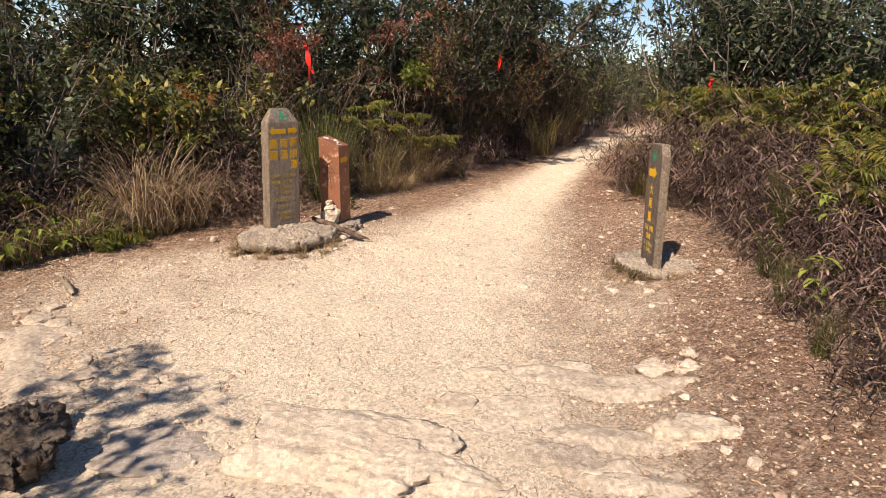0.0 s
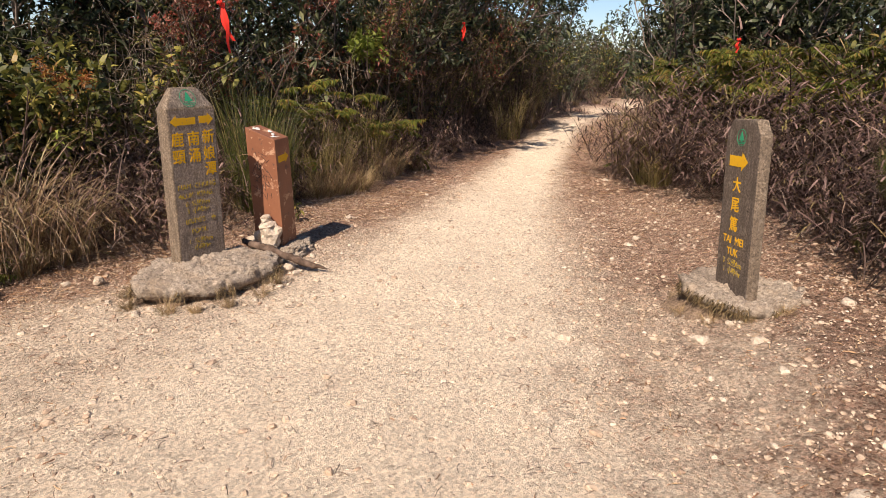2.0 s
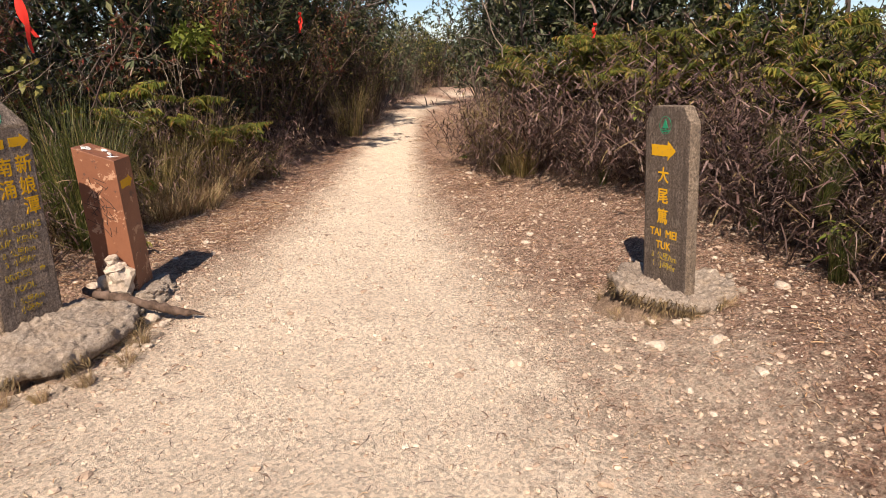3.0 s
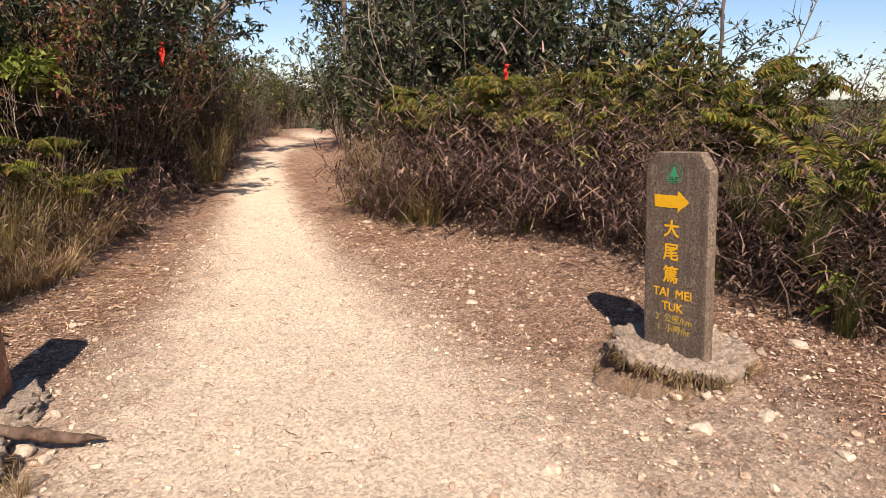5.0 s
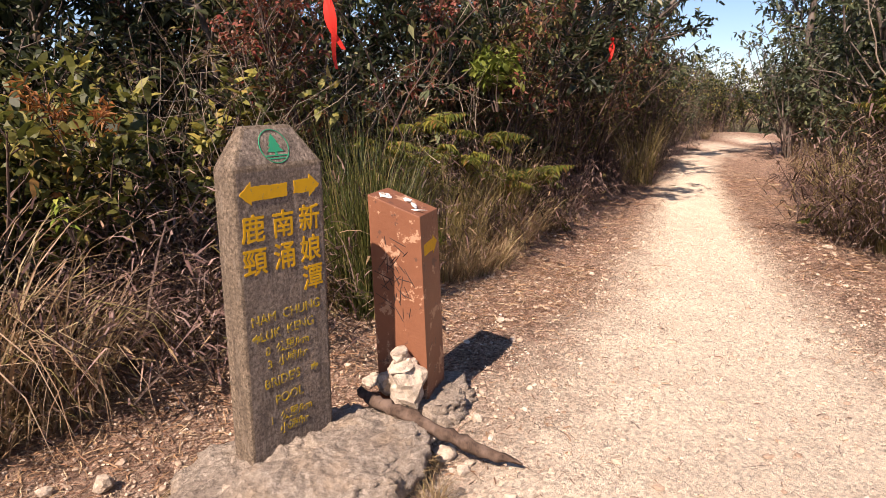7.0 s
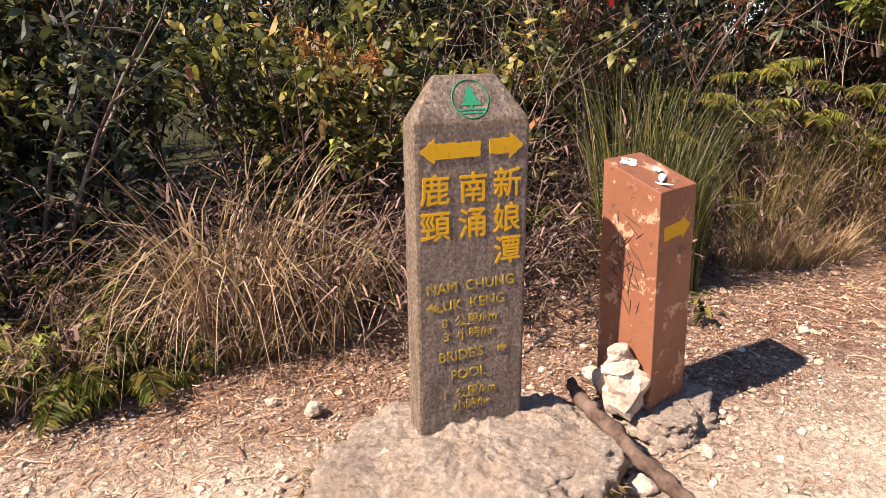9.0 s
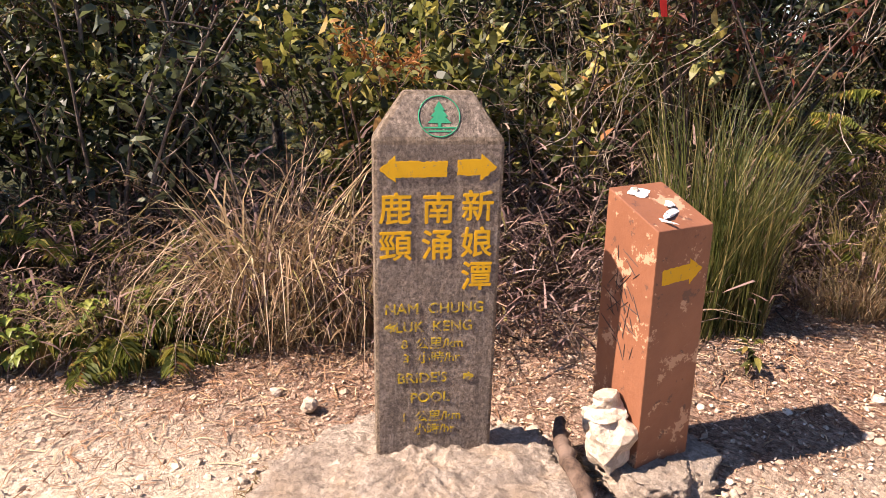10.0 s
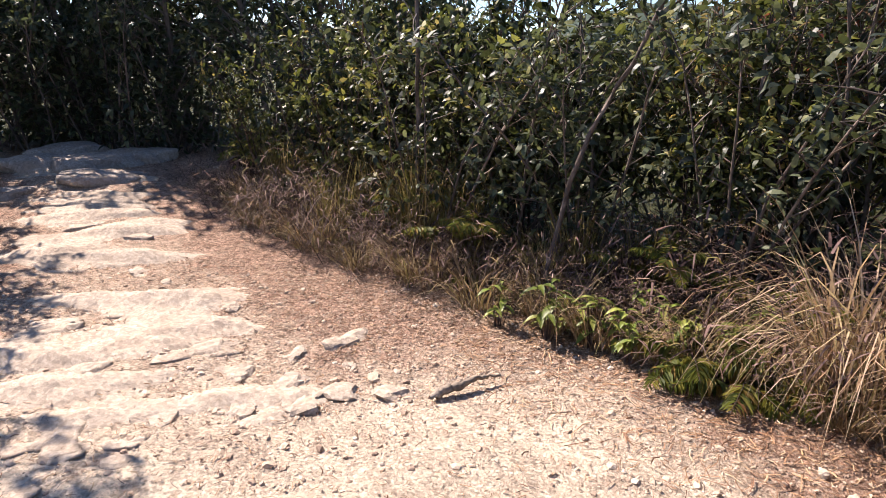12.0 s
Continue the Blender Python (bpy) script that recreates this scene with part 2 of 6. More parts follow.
DEAD = [(0.0, (0.022, 0.012, 0.011)), (0.3, (0.072, 0.038, 0.033)), (0.6, (0.175, 0.102, 0.086)), (0.85, (0.38, 0.255, 0.22)), (0.94, (0.36, 0.24, 0.13)), (1.0, (0.22, 0.19, 0.055))]
STRAW = [(0.0, (0.20, 0.12, 0.065)), (0.4, (0.37, 0.24, 0.13)), (0.75, (0.54, 0.39, 0.225)), (1.0, (0.27, 0.23, 0.065))]
REED = [(0.0, (0.030, 0.045, 0.012)), (0.4, (0.070, 0.088, 0.020)), (0.75, (0.15, 0.15, 0.036)), (1.0, (0.34, 0.26, 0.11))]
FERN = [(0.0, (0.075, 0.10, 0.018)), (0.5, (0.17, 0.185, 0.030)), (0.8, (0.31, 0.275, 0.048)), (1.0, (0.34, 0.17, 0.06))]
LIME = [(0.0, (0.14, 0.20, 0.028)), (0.6, (0.27, 0.325, 0.055)), (1.0, (0.42, 0.43, 0.09))]
M_LEAF, M_LEAF_DARK, M_LEAF_MIX = foliage("green_leaves", GREENS, 0.48, 0.4, 0.38), foliage("dark_glossy_leaves", DARKS, 0.48, 0.38, 0.34), foliage("mixed_dry_leaves", MIXED, 0.6)
PALE = [(0.0, (0.026, 0.034, 0.010)), (0.35, (0.085, 0.095, 0.022)), (0.65, (0.20, 0.19, 0.045)), (0.88, (0.42, 0.36, 0.085)), (1.0, (0.36, 0.15, 0.06))]
M_LEAF_PALE = foliage("pale_green_leaves", PALE, 0.5)
M_LEAF_RED, M_LIME, M_FERN = foliage("reddish_leaves", REDS, 0.6), foliage("fresh_lime_leaves", LIME, 0.45), foliage("yellowing_fern", FERN, 0.6)
M_DEAD = foliage("dead_fern", DEAD, 0.8, 0.2, 0.2)
M_STRAW_PALE = foliage("pale_dry_silvergrass", [(0.0, (0.20, 0.115, 0.07)), (0.35, (0.42, 0.27, 0.16)), (0.75, (0.68, 0.51, 0.34)), (1.0, (0.34, 0.30, 0.09))], 0.5, 0.4, 0.42, 0.1)
M_SILVER = foliage("yellowing_silvergrass", [(0.0, (0.12, 0.105, 0.03)), (0.4, (0.25, 0.20, 0.06)), (0.75, (0.43, 0.32, 0.14)), (1.0, (0.52, 0.41, 0.21))], 0.5, 0.4, 0.35)
M_STRAW, M_REED = foliage("dry_grass", STRAW, 0.6, 0.35, 0.25), foliage("reed_grass", REED, 0.5, 0.4, 0.3)
M_TWIG = mat_stems("twigs", [(0.0, (0.042, 0.028, 0.022)), (0.5, (0.092, 0.060, 0.048)), (0.85, (0.18, 0.125, 0.10)), (1.0, (0.31, 0.23, 0.18))])
M_NEEDLE = mat_stems("fallen_needles", [(0.0, (0.12, 0.06, 0.035)), (0.4, (0.27, 0.14, 0.075)), (0.75, (0.42, 0.26, 0.14)), (1.0, (0.58, 0.44, 0.28))])

# ---- mesh building ----


class Batch:
    """Gathers vertices, triangles and quads, and makes one mesh of them."""

    def __init__(self):
        self.v, self.f3, self.f4, self.n = [], [], [], 0

    def add(self, v, f3=None, f4=None):
        v = np.asarray(v, float).reshape(-1, 3)
        if f3 is not None and len(f3):
            self.f3.append(np.asarray(f3, int) + self.n)
        if f4 is not None and len(f4):
            self.f4.append(np.asarray(f4, int) + self.n)
        self.v.append(v)
        self.n += len(v)

    def mesh(self, name, mat, smooth=False):
        v = np.concatenate(self.v)
        f3 = np.concatenate(self.f3) if self.f3 else np.zeros((0, 3), int)
        f4 = np.concatenate(self.f4) if self.f4 else np.zeros((0, 4), int)
        me = bpy.data.meshes.new(name)
        me.vertices.add(len(v))
        me.vertices.foreach_set("co", v.astype(np.float32).ravel())
        me.loops.add(f3.size + f4.size)
        me.loops.foreach_set("vertex_index", np.concatenate([f3.ravel(), f4.ravel()]).astype(np.int32))
        me.polygons.add(len(f3) + len(f4))
        starts = np.concatenate([np.arange(len(f3)) * 3, f3.size + np.arange(len(f4)) * 4])
        me.polygons.foreach_set("loop_start", starts.astype(np.int32))
        me.polygons.foreach_set("use_smooth", np.full(len(starts), smooth))
        me.update(calc_edges=True)
        me.validate()
        me.materials.append(mat)
        return me

    def tube(self, pts, radii, sides=4):
        pts, radii = np.asarray(pts, float), np.asarray(radii, float)
        k = len(pts)
        d = np.gradient(pts, axis=0)
        d /= np.linalg.norm(d, axis=1, keepdims=True) + 1e-9
        ref = np.where(np.abs(d[:, 2:3]) > 0.9, [[1.0, 0, 0]], [[0, 0, 1.0]])
        u = np.cross(d, ref)
        u /= np.linalg.norm(u, axis=1, keepdims=True) + 1e-9
        w = np.cross(d, u)
        a = np.arange(sides) * 2 * np.pi / sides
        ring = pts[:, None] + radii[:, None, None] * (np.cos(a)[None, :, None] * u[:, None] + np.sin(a)[None, :, None] * w[:, None])
        i, j = np.meshgrid(np.arange(k - 1), np.arange(sides), indexing="ij")
        q = np.stack([i * sides + j, i * sides + (j + 1) % sides, (i + 1) * sides + (j + 1) % sides, (i + 1) * sides + j], -1).reshape(-1, 4)
        self.add(ring.reshape(-1, 3), None, q)

    def leaves(self, base, way, up, length, width, fold=0.25, droop=0.15, round_leaf=False):
        """Many folded leaves at once: a spine from base to tip, and a side point on each hand."""
        base, way, up = (np.asarray(a, float) for a in (base, way, up))
        m = len(base)
        way = way / (np.linalg.norm(way, axis=1, keepdims=True) + 1e-9)
        side = np.cross(way, up)
        side /= np.linalg.norm(side, axis=1, keepdims=True) + 1e-9
        nor = np.cross(side, way)
        L, W = np.broadcast_to(length, m)[:, None], np.broadcast_to(width, m)[:, None]
        if round_leaf:
            a, z = base + way * L * 0.28 - nor * L * droop * 0.1, base + way * L * 0.68 - nor * L * droop * 0.5
            e, g = side * W * 0.46, side * W * 0.40
            f = nor * W * fold
            v = np.stack([base, a - e + f, a + e + f, z - g + f, z + g + f, base + way * L - nor * L * droop], 1)
            o = np.arange(m)[:, None] * 6
            self.add(v.reshape(-1, 3), np.concatenate([o + [0, 2, 1], o + [3, 4, 5]]), o + [1, 2, 4, 3])
            return
        mid = base + way * L * 0.45
        v = np.stack([base, mid - side * W / 2 + nor * W * fold, mid + side * W / 2 + nor * W * fold, base + way * L - nor * L * droop], 1)
        o = np.arange(m)[:, None] * 4
        self.add(v.reshape(-1, 3), np.concatenate([o + [0, 2, 3], o + [0, 3, 1]]))

    def blades(self, base, way, length, width, bend, segs=4, rng=None):
        """Grass blades: ribbons that rise along way and bend over."""
        base, way = np.asarray(base, float), np.asarray(way, float)
        m = len(base)
        way = way / (np.linalg.norm(way, axis=1, keepdims=True) + 1e-9)
        flat = way * [1, 1, 0]
        flat /= np.linalg.norm(flat, axis=1, keepdims=True) + 1e-9
        side = np.cross(flat, [[0, 0, 1.0]])
        turn = rng.uniform(-0.9, 0.9, m)[:, None]
        side = side * np.cos(turn) + flat * np.sin(turn)
        s = np.linspace(0, 1, segs + 1)
        L, W, B = (np.broadcast_to(a, m) for a in (length, width, bend))
        ang = B[:, None] * s[None] ** 1.5
        step = (L / segs)[:, None]
        up_part, out_part = np.cos(ang), np.sin(ang)
        d = way[:, None] * up_part[..., None] + (flat * 0.8 + np.array([0, 0, -0.6]))[:, None] * out_part[..., None]
        p = base[:, None] + np.concatenate([np.zeros((m, 1, 3)), np.cumsum(d[:, :-1] * step[..., None], 1)], 1)
        w = (W[:, None] * (1 - s[None] ** 2 * 0.93) / 2)[..., None]
        v = np.stack([p - side[:, None] * w, p + side[:, None] * w], 2).reshape(-1, 3)
        o = (np.arange(m) * (segs + 1) * 2)[:, None, None] + (np.arange(segs) * 2)[None, :, None]
        self.add(v, None, (o + np.array([0, 1, 3, 2])).reshape(-1, 4))


def mass(name, data, parent):
    """A part of many pieces too small to pick apart."""
    return tagged(part(name, data, parent), kind="stuff")


def part(name, data, parent, label="", at=None):
    ob = new(name, data)
    ob.parent = parent
    if at is not None:
        ob.matrix_basis = at
    return tagged(ob, label)


def thing(name, label, category, at=None, group="", kind="", data=None):
    ob = new(name, data)
    if at is not None:
        ob.matrix_basis = at
    return tagged(ob, label, category, group, kind)


def smooth(a, b, x):
    s = np.clip((np.asarray(x, float) - a) / (b - a), 0, 1)
    return s * s * (3 - 2 * s)


def unit(v):
    return v / (np.linalg.norm(v, axis=-1, keepdims=True) + 1e-9)


# ---- ground ----
PATH = [(-0.4, -6), (-0.35, 0), (-0.45, 3), (-0.45, 4.6), (0.15, 6.2), (0.8, 8.2), (1.75, 11), (3.35, 15.5), (4.65, 18.5), (6.6, 22), (9.6, 25.5), (15, 30), (30, 40)]
WIDTH = [(-6, 1.2), (0, 1.25), (3, 1.5), (5, 1.35), (6.2, 1.0), (7, 0.86), (8.5, 0.6), (11, 0.45), (16, 0.36), (22, 0.38), (40, 0.6)]
TRAIL = [(-0.6, 4.2), (-2.0, 3.6), (-3.2, 2.7), (-4.6, 1.4), (-6.0, 0.2), (-6.9, -0.6)]


def line_distance(x, y, line):
    best = np.full(np.shape(x), 1e9)
    for (ax, ay), (bx, by) in zip(line, line[1:]):
        dx, dy = bx - ax, by - ay
        s = np.clip(((x - ax) * dx + (y - ay) * dy) / (dx * dx + dy * dy), 0, 1)
        best = np.minimum(best, np.hypot(x - ax - s * dx, y - ay - s * dy))
    return best


def wave(x, y, f, seed=0.0):
    return (np.sin(x * f + seed) * np.cos(y * f * 1.13 + seed * 1.7) + 0.5 * np.sin((x + y) * f * 2.1 + seed * 3.1) * np.cos((x - y) * f * 1.7 + seed)) / 1.5


def centre(y):
    return np.interp(y, [p[1] for p in PATH], [p[0] for p in PATH])


def ground_z(x, y):
    x, y = np.asarray(x, float), np.asarray(y, float)
    d = x - centre(y)
    z = -0.17 + 0.10 * smooth(9, 24, y)
    z = z + 0.26 * smooth(1.3, 2.6, d) * (1 - smooth(7, 12, y) * 0.4)
    z = z - 0.05 * smooth(-1.2, -2.6, d) * (1 - smooth(6, 8, y)) + 0.10 * smooth(-1.0, -2.2, d) * smooth(6.5, 8.5, y)
    z = z + 0.12 * smooth(3.0, 1.2, y) * smooth(-1.5, 1.5, x)
    z = z + 0.22 * smooth(-4.2, -6.8, x) * smooth(4, 0, y)
    z = z + 0.022 * wave(x, y, 1.9, 0.4) + 0.010 * wave(x, y, 5.3, 1.3) + 0.004 * wave(x, y, 15.0, 2.2)
    z = z + 0.5 * smooth(3, 9, d) * smooth(2, 5, y) - 1.2 * smooth(12, 40, np.hypot(x, y - 5)) * smooth(3, 8, np.abs(d))
    return z


def worn(x, y):
    d = x - centre(y)
    d = np.where(d > 0, d * 1.3, -d) / np.interp(y, [p[0] for p in WIDTH], [p[1] for p in WIDTH])
    w = smooth(2.3, 0.45, d)
    t = smooth(1.5, 0.4, line_distance(x, y, TRAIL) / np.interp(x, [-7, -3, -1.5], [0.7, 0.9, 1.2])) * np.interp(x, [-4.2, -2.4], [0.36, 0.66])
    clearing = smooth(1.5, 0.6, np.hypot((x + 1.7) / 1.5, (y - 4.9) / 1.2)) * 0.78
    by_post = smooth(1.5, 0.5, np.hypot((x - 1.05) / 0.75, (y - 4.9) / 1.2)) * 0.58
    return np.clip(np.maximum(np.maximum(w, t), np.maximum(clearing, by_post)), 0, 1)


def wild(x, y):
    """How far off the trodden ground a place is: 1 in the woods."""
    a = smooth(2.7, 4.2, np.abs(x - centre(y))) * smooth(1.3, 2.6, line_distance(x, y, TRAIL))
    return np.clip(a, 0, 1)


def spread(lo, hi, step, far):
    mid = np.arange(lo, hi + step / 2, step)
    out, g = [], step
    while not out or out[-1] < far:
        g *= 1.28
        out.append((out[-1] if out else 0) + g)
    out = np.array(out)
    return np.concatenate([(lo - out)[::-1], mid, hi + out])


def build_ground():
    xs, ys = spread(-5.5, 4.2, 0.06, 900), spread(0.8, 13.0, 0.06, 900)
    X, Y = np.meshgrid(xs, ys, indexing="xy")
    Z = ground_z(X, Y)
    b = Batch()
    nx, ny = len(xs), len(ys)
    i, j = np.meshgrid(np.arange(ny - 1), np.arange(nx - 1), indexing="ij")
    q = np.stack([i * nx + j, i * nx + j + 1, (i + 1) * nx + j + 1, (i + 1) * nx + j], -1).reshape(-1, 4)
    b.add(np.stack([X, Y, Z], -1), None, q)
    me = b.mesh("ground", M_GROUND, True)
    a = me.attributes.new("worn", "FLOAT", "POINT")
    a.data.foreach_set("value", worn(X, Y).astype(np.float32).ravel())
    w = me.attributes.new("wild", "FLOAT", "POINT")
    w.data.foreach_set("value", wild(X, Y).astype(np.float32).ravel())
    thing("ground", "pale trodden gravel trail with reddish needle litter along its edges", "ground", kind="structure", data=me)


build_ground()

# ---- plants ----


def curve_points(start, way, length, bend, rng, k=5, wobble=0.06):
    p, d, out = np.array(start, float), unit(np.array(way, float)), []
    out.append(p.copy())
    for _ in range(k - 1):
        d = unit(d + np.array(bend) / (k - 1) + rng.normal(0, wobble, 3))
        p = p + d * length / (k - 1)
        out.append(p.copy())
    return np.array(out)


def at_fraction(pts, f):
    g = f * (len(pts) - 1)
    i = min(int(g), len(pts) - 2)
    return pts[i] + (pts[i + 1] - pts[i]) * (g - i), unit(pts[i + 1] - pts[i])


def woody(seed, height, reach, stems, branches, twigs, per_twig, leaf, wide, low=0.15, stem_r=0.012, spray=0.22, lean=0.5, sides=4, droop=0.2, branch_len=0.45, round_leaf=False):
    """Stems, branches and leaves of a shrub or tree: two batches, wood and leaves."""
    rng = np.random.default_rng(seed)
    wood, green = Batch(), Batch()
    bases, ways = [], []
    for s in range(stems):
        a = rng.uniform(0, 2 * np.pi)
        out = np.array([np.cos(a), np.sin(a), 0])
        h = height * rng.uniform(0.72, 1.0)
        start = out * reach * 0.18 * rng.uniform(0.2, 1) * (stems > 1) + [0, 0, -0.06]
        pts = curve_points(start, out * lean * rng.uniform(0.2, 1.0) * reach / height * 1.4 + [0, 0, 1], h, out * 0.25 + [0, 0, 0.1], rng, 7, 0.09)
        wood.tube(pts, stem_r * np.linspace(1, 0.3, 7) * rng.uniform(0.7, 1.1), sides)
        for b in range(branches):
            f = low + (1 - low) * (b + rng.uniform(0, 1)) / branches
            p, d = at_fraction(pts, min(f, 0.98))
            az = rng.uniform(0, 2 * np.pi)
            w = unit(np.array([np.cos(az), np.sin(az), rng.uniform(-0.1, 0.8)]) + d * 0.35)
            bl = branch_len * reach * rng.uniform(0.5, 1.2) * (1.15 - 0.45 * f)
            bp = curve_points(p, w, bl, [0, 0, rng.uniform(-0.3, 0.5)], rng, 4, 0.14)
            wood.tube(bp, stem_r * 0.42 * np.linspace(1, 0.35, 4), 3)
            for t in range(twigs):
                q, e = at_fraction(bp, 0.3 + 0.7 * (t + rng.uniform(0, 1)) / twigs * 0.99)
                tw = unit(e * 0.8 + rng.normal(0, 0.7, 3) + [0, 0, 0.15])
                tl = spray * rng.uniform(0.5, 1.2)
                s1 = unit(np.cross(tw, [0.3, 0.5, 0.8])) * (stem_r * 0.2 + 0.0008)
                wood.add([q - s1, q + s1, q + tw * tl], [[0, 1, 2]])
                u = rng.uniform(0.15, 1.05, per_twig)
                bases.append(q + tw * tl * u[:, None])
                ways.append(unit(tw * 0.55 + unit(rng.normal(0, 1, (per_twig, 3)))))
    bases, ways = np.concatenate(bases), np.concatenate(ways)
    m = len(bases)
    up = unit(rng.normal(0, 0.55, (m, 3)) + [0, 0, 1])
    size = rng.uniform(0.6, 1.25, m)
    green.leaves(bases, ways, up, leaf * size, wide * size, 0.2, droop, round_leaf)
    return wood, green


def make_woody(name, label, category, wood_mat, leaf_mat, crown="foliage", trunk="branchwork", **kw):
    wood, green = woody(**kw)
    ob = thing(name, label, category)
    mass(trunk, wood.mesh(trunk, wood_mat, True), ob) if trunk == "branchwork" else part(trunk, wood.mesh(trunk, wood_mat, True), ob)
    mass(crown, green.mesh(crown, leaf_mat), ob)
    return ob


def make_bracken(seed, label, width=0.55, height=0.9, mat=M_DEAD, n=82):
    """A tangle of dead fern stalks with curled, hanging fronds."""
    rng = np.random.default_rng(seed)
    st, lv = Batch(), Batch()
    x, y = rng.uniform(-width, width, n), rng.uniform(-width, width, n)
    h = height * rng.uniform(0.25, 1.0, n) * (1 - 0.3 * (x * x + y * y) / (2 * width * width))
    a = rng.uniform(0, 2 * np.pi, n)
    base = np.stack([x, y, rng.uniform(0, 0.5, n) * h - 0.05], 1)
    way = np.stack([np.cos(a) * rng.uniform(0.2, 1.4, n), np.sin(a) * rng.uniform(0.2, 1.4, n), np.ones(n)], 1)
    st.blades(base, way, h * rng.uniform(0.6, 1.1, n), rng.uniform(0.004, 0.009, n), rng.uniform(0.8, 2.8, n), 4, rng)
    k = 9
    m = n * k
    p = np.repeat(base, k, 0) + np.repeat(unit(way), k, 0) * (np.repeat(h, k) * rng.uniform(0.15, 0.85, m))[:, None] + rng.normal(0, 0.06, (m, 3))
    b = rng.uniform(0, 2 * np.pi, m)
    w = np.stack([np.cos(b), np.sin(b), rng.uniform(-0.8, 1.2, m)], 1)
    lv.blades(p, w, rng.uniform(0.05, 0.16, m), rng.uniform(0.006, 0.0135, m), rng.uniform(1.0, 4.2, m), 3, rng)
    ob = thing("dead_fern_thicket", label, "fern")
    mass("stalk_tangle", st.mesh("stalk_tangle", M_TWIG), ob)
    mass("frond_mass", lv.mesh("frond_mass", mat), ob)
    return ob


def frond(bl, st, base, way, length, rng, leaflets=16, wide=0.16, droop=1.6):
    flat = unit(np.array([way[0], way[1], 0.0]))
    pts = curve_points(base, way, length, flat * 1.0 + np.array([0, 0, -droop * rng.uniform(0.6, 1.4)]), rng, 7, 0.10)
    st.tube(pts, np.linspace(0.0035, 0.001, 7), 3)
    b, w, up, L = [], [], [], []
    for i in range(leaflets):
        f = 0.25 + 0.74 * i / leaflets
        p, d = at_fraction(pts, f)
        side = unit(np.cross(d, [0, 0, 1.0]))
        nor = np.cross(side, d)
        reach = length * wide * math.sin(math.pi * (0.2 + 0.78 * (f - 0.2) / 0.8)) * 1.5
        for s in (-1, 1):
            b.append(p)
            w.append(unit(side * s + d * 0.5 - np.array([0, 0, rng.uniform(0.2, 0.8)]) + rng.normal(0, 0.16, 3)))
            up.append(nor + rng.normal(0, 0.25, 3))
            L.append(reach * rng.uniform(0.7, 1.2) + 0.012)
    L = np.array(L)
    bl.leaves(np.array(b), np.array(w), np.array(up), L, np.maximum(L * 0.25, 0.011), 0.15, 0.3)


def make_fern(seed, label, mat=M_FERN, fronds=11, length=0.6, rise=1.5, leaflets=18):
    rng = np.random.default_rng(seed)
    bl, st = Batch(), Batch()
    for i in range(fronds):
        a = rng.uniform(0, 2 * np.pi)
        way = np.array([np.cos(a), np.sin(a), rise * rng.uniform(0.6, 1.6)])
        frond(bl, st, rng.normal(0, 0.03, 3) * [1, 1, 0] - [0, 0, 0.03], unit(way), length * rng.uniform(0.6, 1.1), rng, leaflets)
    ob = thing("fern", label, "fern")
    mass("stalk_tangle", st.mesh("stalk_tangle", M_TWIG), ob)
    mass("frond_mass", bl.mesh("frond_mass", mat), ob)
    return ob


def make_grass(seed, label, mat, n=170, length=0.7, spread_r=0.12, bend=1.3, width=0.008, name="grass_tuft", upright=1.6):
    rng = np.random.default_rng(seed)
    bl = Batch()
    a, r = rng.uniform(0, 2 * np.pi, n), spread_r * np.sqrt(rng.uniform(0, 1, n))
    base = np.stack([r * np.cos(a), r * np.sin(a), np.full(n, -0.03)], 1)
    a2 = a + rng.normal(0, 0.7, n)
    way = np.stack([np.cos(a2), np.sin(a2), upright * rng.uniform(0.7, 2.5, n)], 1)
    bl.blades(base, way, length * rng.uniform(0.45, 1.1, n), width * rng.uniform(0.6, 1.2, n), bend * rng.uniform(0.3, 1.3, n), 5, rng)
    ob = thing(name, label, "grass")
    mass("blade_mass", bl.mesh("blade_mass", mat), ob)
    return ob


